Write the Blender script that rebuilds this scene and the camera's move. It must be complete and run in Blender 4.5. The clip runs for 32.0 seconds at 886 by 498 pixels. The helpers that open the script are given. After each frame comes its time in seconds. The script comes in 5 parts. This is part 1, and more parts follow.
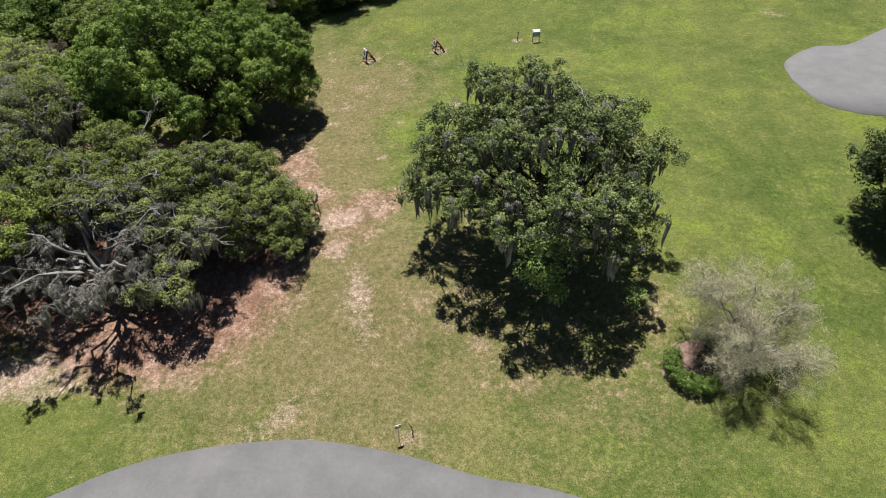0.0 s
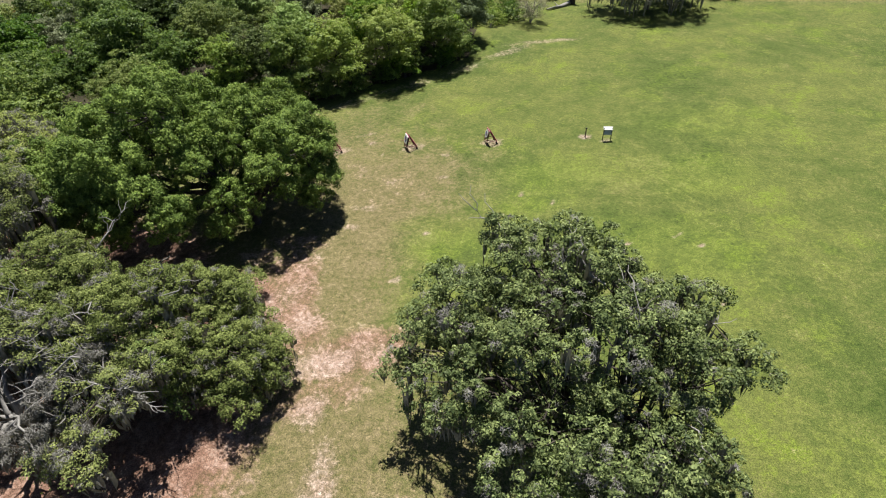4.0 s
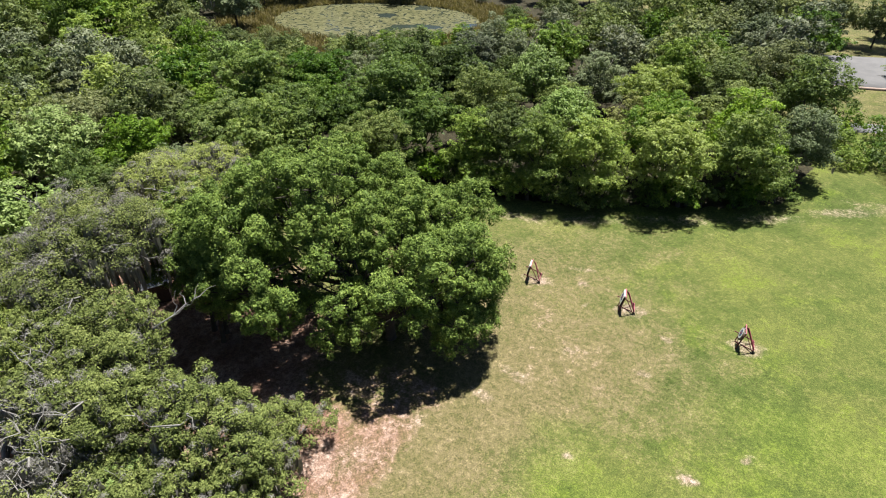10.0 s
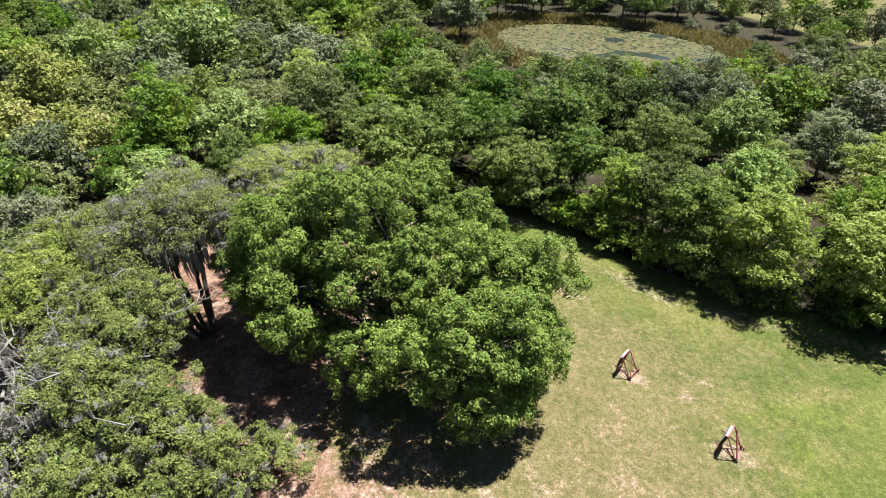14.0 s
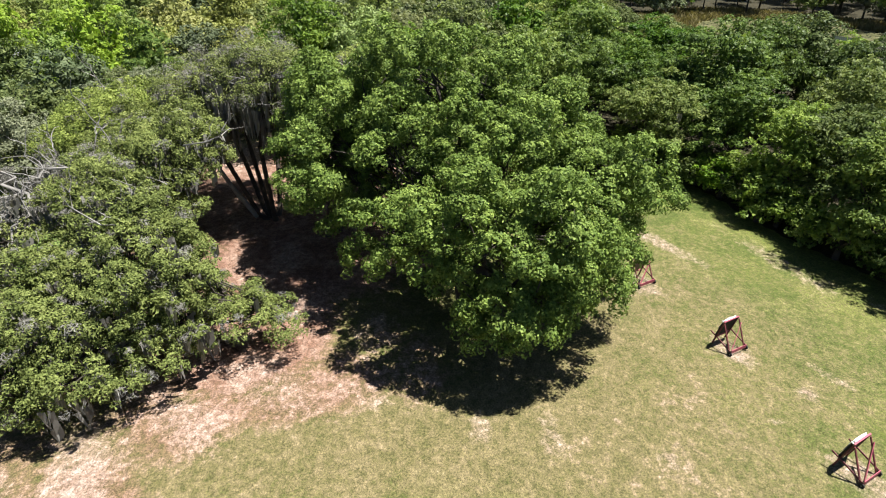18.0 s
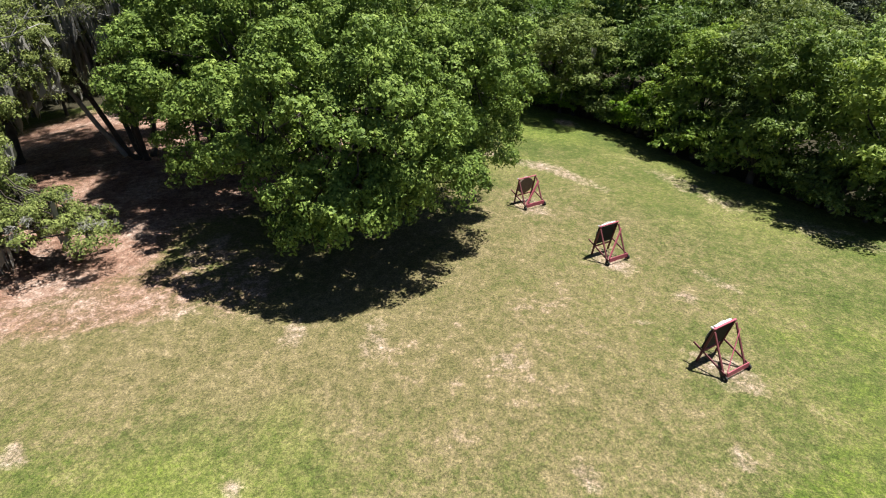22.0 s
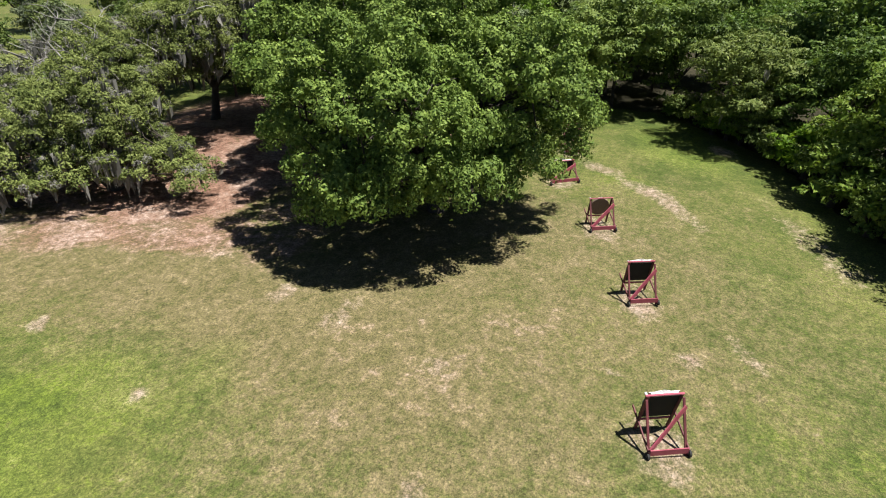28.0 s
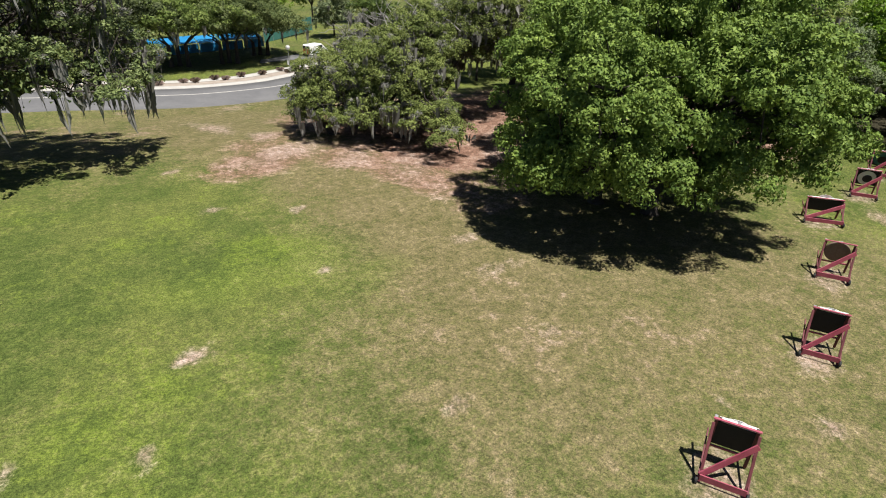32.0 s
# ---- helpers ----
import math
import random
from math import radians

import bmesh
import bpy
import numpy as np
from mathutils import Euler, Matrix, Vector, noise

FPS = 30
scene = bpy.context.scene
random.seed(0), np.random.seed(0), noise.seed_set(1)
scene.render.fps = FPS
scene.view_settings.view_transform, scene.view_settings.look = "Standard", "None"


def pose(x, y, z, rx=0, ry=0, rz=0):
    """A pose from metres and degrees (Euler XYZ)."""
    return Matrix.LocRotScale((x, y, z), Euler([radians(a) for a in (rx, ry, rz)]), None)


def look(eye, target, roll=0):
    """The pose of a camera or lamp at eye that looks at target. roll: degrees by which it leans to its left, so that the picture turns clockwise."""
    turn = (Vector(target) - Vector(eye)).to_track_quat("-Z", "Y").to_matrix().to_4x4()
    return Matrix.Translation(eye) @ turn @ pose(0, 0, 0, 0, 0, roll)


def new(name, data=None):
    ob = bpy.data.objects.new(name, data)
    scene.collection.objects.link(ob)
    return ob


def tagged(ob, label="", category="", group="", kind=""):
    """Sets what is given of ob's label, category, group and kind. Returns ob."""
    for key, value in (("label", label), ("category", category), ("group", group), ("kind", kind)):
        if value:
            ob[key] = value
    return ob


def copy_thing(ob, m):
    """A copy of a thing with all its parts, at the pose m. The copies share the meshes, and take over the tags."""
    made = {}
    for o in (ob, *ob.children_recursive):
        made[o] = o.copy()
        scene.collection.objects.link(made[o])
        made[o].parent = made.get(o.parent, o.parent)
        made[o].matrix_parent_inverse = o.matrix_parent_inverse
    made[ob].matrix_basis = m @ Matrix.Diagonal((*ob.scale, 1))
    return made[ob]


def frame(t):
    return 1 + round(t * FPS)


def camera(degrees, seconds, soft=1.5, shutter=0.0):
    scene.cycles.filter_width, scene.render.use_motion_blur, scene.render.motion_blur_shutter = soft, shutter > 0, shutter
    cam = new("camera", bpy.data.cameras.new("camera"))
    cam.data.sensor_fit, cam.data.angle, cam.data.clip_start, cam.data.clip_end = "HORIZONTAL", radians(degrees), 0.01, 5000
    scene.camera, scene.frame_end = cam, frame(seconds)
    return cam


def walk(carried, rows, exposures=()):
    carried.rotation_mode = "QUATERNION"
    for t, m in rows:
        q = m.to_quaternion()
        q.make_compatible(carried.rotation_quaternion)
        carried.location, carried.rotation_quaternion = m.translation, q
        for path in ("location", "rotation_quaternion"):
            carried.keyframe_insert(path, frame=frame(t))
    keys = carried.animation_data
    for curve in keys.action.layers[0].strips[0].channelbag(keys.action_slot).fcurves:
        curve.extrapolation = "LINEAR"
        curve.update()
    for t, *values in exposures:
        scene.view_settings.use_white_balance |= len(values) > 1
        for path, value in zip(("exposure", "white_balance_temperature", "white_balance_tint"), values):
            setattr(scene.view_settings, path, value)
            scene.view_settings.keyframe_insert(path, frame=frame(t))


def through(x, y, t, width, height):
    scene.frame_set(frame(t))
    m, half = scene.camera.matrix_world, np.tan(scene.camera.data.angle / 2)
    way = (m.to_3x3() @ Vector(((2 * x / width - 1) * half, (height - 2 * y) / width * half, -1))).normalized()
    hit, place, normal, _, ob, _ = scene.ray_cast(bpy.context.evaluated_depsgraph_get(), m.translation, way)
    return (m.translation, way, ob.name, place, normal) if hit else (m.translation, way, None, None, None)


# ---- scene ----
cam = camera(74.3, 32.0, 1.1)
PATH = [
    (0.0, -0.005, -0.001, 39.385, 0.778, -43.180, 0.114),
    (0.5, 0.534, 2.114, 39.398, 0.837, -42.860, 0.137),
    (1.0, 1.072, 4.238, 39.404, 0.973, -42.485, 0.066),
    (1.5, 1.607, 6.377, 39.391, 1.776, -42.063, -0.004),
    (2.0, 2.135, 8.526, 39.349, 2.634, -41.566, 0.064),
    (2.5, 2.657, 10.672, 39.280, 4.148, -41.128, 0.112),
    (3.0, 3.173, 12.789, 39.196, 5.861, -40.758, 0.038),
    (3.5, 3.682, 14.887, 39.099, 8.072, -40.248, 0.082),
    (5.5, 5.387, 22.799, 38.412, 18.261, -38.082, 0.148),
    (6.0, 5.544, 24.753, 38.215, 21.891, -37.786, 0.049),
    (6.5, 5.634, 26.702, 38.021, 24.438, -37.265, 0.032),
    (7.0, 5.661, 28.633, 37.814, 26.222, -36.823, 0.016),
    (7.5, 5.652, 30.538, 37.592, 28.570, -36.368, -0.008),
    (8.0, 5.663, 32.431, 37.368, 31.143, -35.874, -0.037),
    (8.5, 5.705, 34.322, 37.162, 34.319, -35.442, -0.037),
    (9.0, 5.773, 36.199, 36.989, 37.780, -35.075, -0.040),
    (9.5, 5.852, 38.016, 36.866, 41.514, -34.700, -0.094),
    (10.0, 5.932, 39.768, 36.782, 45.009, -34.332, -0.197),
    (10.5, 6.031, 41.555, 36.723, 48.496, -34.028, -0.187),
    (11.0, 6.128, 43.414, 36.681, 52.030, -33.719, -0.173),
    (11.5, 6.205, 45.335, 36.649, 56.021, -33.547, -0.138),
    (12.0, 6.292, 47.272, 36.622, 59.739, -33.260, -0.065),
    (12.5, 6.403, 49.174, 36.547, 63.143, -32.997, -0.009),
    (13.0, 6.529, 51.012, 36.358, 66.127, -32.908, 0.015),
    (13.5, 6.639, 52.780, 36.024, 68.564, -32.856, 0.079),
    (15.5, 6.779, 58.254, 31.679, 75.184, -31.911, -0.092),
    (16.0, 6.720, 59.334, 30.175, 79.800, -31.568, -0.204),
    (16.5, 6.660, 60.372, 28.592, 82.397, -31.362, -0.271),
    (17.0, 6.609, 61.362, 26.940, 84.444, -31.216, -0.319),
    (17.5, 6.553, 62.324, 25.243, 87.975, -31.072, -0.305),
    (18.0, 6.498, 63.300, 23.563, 89.875, -30.927, -0.354),
    (18.5, 6.442, 64.309, 21.959, 89.770, -30.863, -0.302),
    (19.0, 6.400, 65.358, 20.495, 87.317, -30.748, -0.261),
    (19.5, 6.354, 66.434, 19.198, 85.714, -30.516, -0.150),
    (20.0, 6.298, 67.520, 18.107, 85.051, -30.369, -0.114),
    (20.5, 6.229, 68.596, 17.244, 84.997, -30.163, -0.077),
    (21.0, 6.169, 69.645, 16.607, 85.817, -29.921, 0.013),
    (21.5, 6.114, 70.669, 16.164, 87.298, -29.667, 0.100),
    (22.0, 6.025, 71.677, 15.866, 88.592, -29.458, 0.185),
    (22.5, 5.886, 72.655, 15.676, 90.149, -29.453, 0.252),
    (23.0, 5.728, 73.602, 15.581, 91.465, -29.576, 0.293),
    (23.5, 5.585, 74.525, 15.586, 92.718, -29.565, 0.286),
    (24.0, 5.456, 75.426, 15.651, 94.142, -29.433, 0.326),
    (24.5, 5.332, 76.317, 15.736, 95.756, -29.329, 0.343),
    (26.5, 4.649, 79.936, 15.842, 104.652, -29.238, 0.412),
    (27.0, 4.463, 80.832, 15.805, 107.434, -29.196, 0.386),
    (27.5, 4.281, 81.711, 15.753, 110.605, -29.121, 0.313),
    (28.0, 4.089, 82.568, 15.688, 113.684, -29.069, 0.224),
    (28.5, 3.895, 83.419, 15.620, 117.044, -29.048, 0.104),
    (29.0, 3.704, 84.305, 15.539, 121.075, -28.945, 0.049),
    (29.5, 3.502, 85.219, 15.443, 125.235, -28.775, 0.017),
    (30.0, 3.288, 86.121, 15.342, 129.806, -28.632, -0.029),
    (30.5, 3.067, 87.013, 15.251, 134.504, -28.517, -0.129),
    (31.0, 2.840, 87.903, 15.168, 138.368, -28.423, -0.124),
    (31.5, 2.606, 88.773, 15.076, 142.530, -28.310, -0.241),
    (32.0, 2.355, 89.626, 14.981, 147.015, -28.251, -0.346),
]
EXPOSURE = [(0.0, 0.9), (3.0, 1.02), (6.0, 1.12), (9.0, 1.25), (13.0, 1.5), (19.0, 1.4), (24.0, 1.2), (28.0, 1.08), (32.0, 0.86)]
walk(cam, [(t, pose(x, y, z, 90 + pitch, roll, yaw)) for t, x, y, z, yaw, pitch, roll in PATH], EXPOSURE)

# ---- light ----
SUN_EL, SUN_AZ = 69.0, -17.0          # degrees above the horizon; degrees from +y towards +x
to_sun = Vector((math.sin(radians(SUN_AZ)) * math.cos(radians(SUN_EL)),
                 math.cos(radians(SUN_AZ)) * math.cos(radians(SUN_EL)), math.sin(radians(SUN_EL))))
world = bpy.data.worlds.new("sky")
scene.world = world
world.use_nodes = True
wn = world.node_tree.nodes
sky = wn.new("ShaderNodeTexSky")
sky.sky_type, sky.sun_disc = "NISHITA", False
sky.sun_elevation, sky.sun_rotation = radians(SUN_EL), radians(SUN_AZ)
sky.air_density, sky.dust_density, sky.ozone_density = 0.45, 0.2, 1.0
wn["Background"].inputs["Strength"].default_value = 0.05
world.node_tree.links.new(sky.outputs[0], wn["Background"].inputs["Color"])
sun = new("sun", bpy.data.lights.new("sun", "SUN"))
sun.data.energy, sun.data.angle, sun.data.color = 5.0, radians(0.53), (1.0, 0.96, 0.89)
sun.matrix_world = look((0, 0, 120), Vector((0, 0, 120)) - to_sun)


# ---- ground height ----
def soft(v, a, b):
    m, h = (a + b) / 2, (b - a) / 2
    return m + h * math.tanh((v - m) / h)


def step(a, b, v):
    u = min(1.0, max(0.0, (v - a) / (b - a)))
    return u * u * (3 - 2 * u)


def gz(x, y):
    """Height of the lawn: falls gently towards the wood, and down a bank to the road."""
    z = 0.43 + 0.052 * soft(x, -75, 75) - 0.009 * soft(y - 75, -90, 90)
    return z - 2.0 * step(44, 22, y)


# ---- materials ----
def material(name):
    m = bpy.data.materials.new(name)
    m.use_nodes = True
    return m, m.node_tree.nodes, m.node_tree.links, m.node_tree.nodes["Principled BSDF"]


def ramp(nodes, links, src, stops):
    r = nodes.new("ShaderNodeValToRGB")
    while len(r.color_ramp.elements) < len(stops):
        r.color_ramp.elements.new(0.5)
    for e, (p, c) in zip(r.color_ramp.elements, stops):
        e.position, e.color = p, (*c, 1)
    links.new(src, r.inputs[0])
    return r.outputs[0]


def noise_tex(nodes, links, scale, detail=4.0, rough=0.6, coord=None, dim="3D"):
    n = nodes.new("ShaderNodeTexNoise")
    n.noise_dimensions = dim
    n.inputs["Scale"].default_value, n.inputs["Detail"].default_value, n.inputs["Roughness"].default_value = scale, detail, rough
    if coord is not None:
        links.new(coord, n.inputs["Vector"])
    return n.outputs["Fac"]


def mix(nodes, links, fac, a, b, mode="MIX"):
    m = nodes.new("ShaderNodeMix")
    m.data_type, m.blend_type = "RGBA", mode
    for socket, v in ((m.inputs[0], fac), (m.inputs[6], a), (m.inputs[7], b)):
        if isinstance(v, bpy.types.NodeSocket):
            links.new(v, socket)
        elif isinstance(v, (int, float)):
            socket.default_value = v
        else:
            socket.default_value = (*v, 1)
    return m.outputs[2]


def calc(nodes, links, op, a, b=0.0, clamp=False):
    m = nodes.new("ShaderNodeMath")
    m.operation, m.use_clamp = op, clamp
    for socket, v in zip(m.inputs, (a, b)):
        if isinstance(v, bpy.types.NodeSocket):
            links.new(v, socket)
        else:
            socket.default_value = v
    return m.outputs[0]


def bump(nodes, links, shader, height, strength=0.4, distance=0.02):
    b = nodes.new("ShaderNodeBump")
    b.inputs["Strength"].default_value, b.inputs["Distance"].default_value = strength, distance
    links.new(height, b.inputs["Height"])
    links.new(b.outputs[0], shader.inputs["Normal"])


def plain(name, dark, light, rough=0.7, scale=6.0, metal=0.0, relief=0.2, distance=0.005):
    """A surface that varies between two colours at two scales, with a fine relief."""
    m, n, l, s = material(name)
    co = n.new("ShaderNodeTexCoord").outputs["Object"]
    big, fine = noise_tex(n, l, scale, 3, 0.6, co), noise_tex(n, l, scale * 9, 5, 0.7, co)
    info = n.new("ShaderNodeObjectInfo").outputs["Random"]
    f = calc(n, l, "ADD", calc(n, l, "MULTIPLY", big, 0.6), calc(n, l, "MULTIPLY", fine, 0.4))
    f = calc(n, l, "ADD", f, calc(n, l, "MULTIPLY", calc(n, l, "SUBTRACT", info, 0.5), 0.12))
    l.new(ramp(n, l, f, [(0.3, dark), (0.7, light)]), s.inputs["Base Color"])
    s.inputs["Roughness"].default_value, s.inputs["Metallic"].default_value = rough, metal
    bump(n, l, s, fine, relief, distance)
    return m


def leafy(name, deep, mid, tip, gloss=0.6, through=0.17, spec=0.10, tree=0.46, leaf=0.32, hue=0.471, sat=0.88):
    """Leaves: the tone changes leaf by leaf, spray by spray and tree by tree; light passes through them."""
    m, n, l, s = material(name)
    co = n.new("ShaderNodeTexCoord").outputs["Object"]
    island = n.new("ShaderNodeNewGeometry").outputs["Random Per Island"]
    info = n.new("ShaderNodeObjectInfo").outputs["Random"]
    spray = noise_tex(n, l, 0.5, 3, 0.6, co)
    f = calc(n, l, "ADD", calc(n, l, "MULTIPLY", island, leaf), calc(n, l, "MULTIPLY", spray, 0.80))
    f = calc(n, l, "ADD", f, calc(n, l, "MULTIPLY", calc(n, l, "SUBTRACT", info, 0.5), tree))
    col = ramp(n, l, f, [(0.25, deep), (0.58, mid), (0.92, tip)])
    # some trees are duller than others
    hs = n.new("ShaderNodeHueSaturation")
    l.new(col, hs.inputs["Color"])
    turned = calc(n, l, "FRACT", calc(n, l, "MULTIPLY", info, 7.31))
    l.new(calc(n, l, "ADD", calc(n, l, "MULTIPLY", turned, 0.24 * tree / 0.42), sat - 0.13 * tree / 0.42), hs.inputs["Saturation"])
    l.new(calc(n, l, "ADD", calc(n, l, "MULTIPLY", turned, 0.020 * tree / 0.42), hue), hs.inputs["Hue"])
    col = hs.outputs["Color"]
    l.new(col, s.inputs["Base Color"])
    s.inputs["Roughness"].default_value = gloss
    s.inputs["Specular IOR Level"].default_value = spec
    t = n.new("ShaderNodeBsdfTranslucent")
    l.new(mix(n, l, 1.0, col, (1.0, 1.0, 0.6), "MULTIPLY"), t.inputs["Color"])
    ms = n.new("ShaderNodeMixShader")
    ms.inputs[0].default_value = through
    l.new(s.outputs[0], ms.inputs[1])
    l.new(t.outputs[0], ms.inputs[2])
    l.new(ms.outputs[0], n["Material Output"].inputs["Surface"])
    return m


M_LEAF_BROAD = leafy("leaf_broad", (0.028, 0.066, 0.010), (0.098, 0.180, 0.026), (0.205, 0.312, 0.050), 0.55, 0.16, 0.10, 0.06, 0.42, 0.484, 0.92)
M_LEAF_WOOD = leafy("leaf_woodland", (0.040, 0.086, 0.015), (0.130, 0.222, 0.038), (0.272, 0.368, 0.080), 0.45, 0.34, 0.10, 0.46, 0.40, 0.478, 0.99)
M_LEAF_DARK = leafy("leaf_dark", (0.028, 0.064, 0.013), (0.094, 0.168, 0.032), (0.212, 0.298, 0.064), 0.45, 0.30, 0.10, 0.46, 0.40, 0.480, 0.99)
M_LEAF_OAK = leafy("leaf_live_oak", (0.058, 0.090, 0.020), (0.152, 0.210, 0.045), (0.285, 0.345, 0.095), 0.6, 0.19, 0.06, 0.46, 0.44, 0.472)
M_LEAF_WOOD_OAK = leafy("leaf_woodland_oak", (0.038, 0.066, 0.019), (0.104, 0.150, 0.044), (0.205, 0.252, 0.084), 0.5, 0.26, 0.10, 0.46, 0.44, 0.476, 0.95)
M_LEAF_LAWN_OAK = leafy("leaf_lawn_oak", (0.046, 0.090, 0.018), (0.160, 0.248, 0.048), (0.345, 0.445, 0.118), 0.5, 0.20, 0.10, 0.46, 0.45, 0.474)
M_LEAF_EVERGREEN = leafy("leaf_evergreen", (0.007, 0.017, 0.004), (0.020, 0.042, 0.008), (0.052, 0.084, 0.017), 0.5, 0.08, 0.2)
M_LEAF_BRIGHT = leafy("leaf_bright", (0.075, 0.150, 0.022), (0.150, 0.262, 0.044), (0.260, 0.380, 0.095), 0.5, 0.2, 0.15, 0.2, 0.4, 0.480)
M_LEAF_YELLOW = leafy("leaf_yellow", (0.100, 0.138, 0.022), (0.190, 0.240, 0.044), (0.300, 0.335, 0.095), 0.6, 0.2, 0.12, 0.2, 0.4, 0.475)
M_LEAF_GREY = leafy("leaf_grey_oak", (0.046, 0.068, 0.031), (0.112, 0.145, 0.066), (0.206, 0.240, 0.120), 0.55, 0.18, 0.12, 0.46, 0.4, 0.488)
M_MOSS = leafy("spanish_moss", (0.105, 0.102, 0.092), (0.200, 0.194, 0.178), (0.310, 0.306, 0.286), 0.9, 0.15, 0.1, 0.1, 0.4, 0.5, 1.0)
M_TWIG = leafy("bare_twig", (0.170, 0.158, 0.098), (0.295, 0.278, 0.185), (0.420, 0.400, 0.285), 0.9, 0.0, 0.1, 0.05, 0.4, 0.5, 1.0)
M_BARK = plain("bark", (0.022, 0.017, 0.014), (0.068, 0.056, 0.045), 0.9, 2.0, 0, 0.6, 0.03)
M_BARK_PALE = plain("bark_pale", (0.136, 0.130, 0.121), (0.267, 0.257, 0.245), 0.9, 2.5, 0, 0.5, 0.02)
M_WOOD_RED = plain("wood_red_paint", (0.215, 0.030, 0.058), (0.380, 0.085, 0.125), 0.55, 3.0, 0, 0.2, 0.002)
M_WOOD_MAROON = plain("wood_maroon", (0.070, 0.014, 0.018), (0.150, 0.034, 0.042), 0.7, 3.0, 0, 0.2, 0.002)
M_BOARD = plain("printed_board", (0.320, 0.370, 0.400), (0.450, 0.500, 0.530), 0.5, 4.0)
M_WOOD_DARK = plain("wood_dark", (0.019, 0.011, 0.009), (0.053, 0.028, 0.021), 0.8, 4.0)
M_BLACK = plain("black_foam", (0.004, 0.004, 0.005), (0.012, 0.012, 0.013), 0.85, 6.0)
M_STRAW = plain("woven_straw", (0.118, 0.077, 0.056), (0.205, 0.149, 0.112), 0.9, 9.0, 0, 0.6, 0.01)
M_PAPER = plain("target_paper", (0.600, 0.600, 0.585), (0.740, 0.740, 0.725), 0.8, 5.0)
M_RUBBER = plain("rubber", (0.008, 0.008, 0.008), (0.025, 0.025, 0.025), 0.8, 9.0)
M_METAL = plain("painted_metal", (0.248, 0.254, 0.260), (0.360, 0.360, 0.360), 0.4, 8.0, 0.6)
M_DARK_METAL = plain("dark_metal", (0.012, 0.013, 0.013), (0.035, 0.036, 0.036), 0.45, 8.0, 0.4)
M_CONCRETE = plain("concrete", (0.285, 0.272, 0.252), (0.410, 0.396, 0.372), 0.9, 1.2, 0, 0.3, 0.004)
M_ASPHALT = plain("asphalt_worn", (0.093, 0.093, 0.098), (0.140, 0.138, 0.141), 0.92, 0.35, 0, 0.5, 0.004)
M_BRICK = plain("brick", (0.200, 0.140, 0.115), (0.330, 0.250, 0.215), 0.9, 1.5)
M_ROOF = plain("green_metal_roof", (0.170, 0.270, 0.250), (0.225, 0.335, 0.312), 0.6, 0.8, 0.0)
M_WHITE = plain("white_paint", (0.372, 0.372, 0.360), (0.496, 0.496, 0.490), 0.5, 2.0)
M_BLUE = plain("blue_tarpaulin", (0.006, 0.118, 0.298), (0.019, 0.205, 0.422), 0.5, 1.0)
M_GREEN_SCREEN = plain("green_fence_fabric", (0.019, 0.093, 0.074), (0.037, 0.149, 0.124), 0.8, 2.0)
M_MULCH = plain("mulch", (0.120, 0.072, 0.056), (0.250, 0.170, 0.140), 0.95, 3.0, 0, 0.8, 0.03)
M_VERGE = plain("pale_verge", (0.200, 0.160, 0.130), (0.340, 0.295, 0.255), 0.95, 1.0, 0, 0.5, 0.01)
M_GLASS = plain("dark_glass", (0.010, 0.012, 0.014), (0.030, 0.034, 0.038), 0.08, 1.0, 0, 0.0)
M_PAD = leafy("lily_pad", (0.062, 0.072, 0.026), (0.118, 0.126, 0.048), (0.190, 0.190, 0.088), 0.4, 0.1)
M_REED = leafy("reed", (0.085, 0.080, 0.030), (0.150, 0.150, 0.045), (0.230, 0.215, 0.080), 0.8, 0.25, 0.1, 0.1, 0.6)
M_SAND = plain("pale_sand", (0.291, 0.248, 0.205), (0.434, 0.397, 0.353), 0.95, 0.8, 0, 0.5, 0.01)


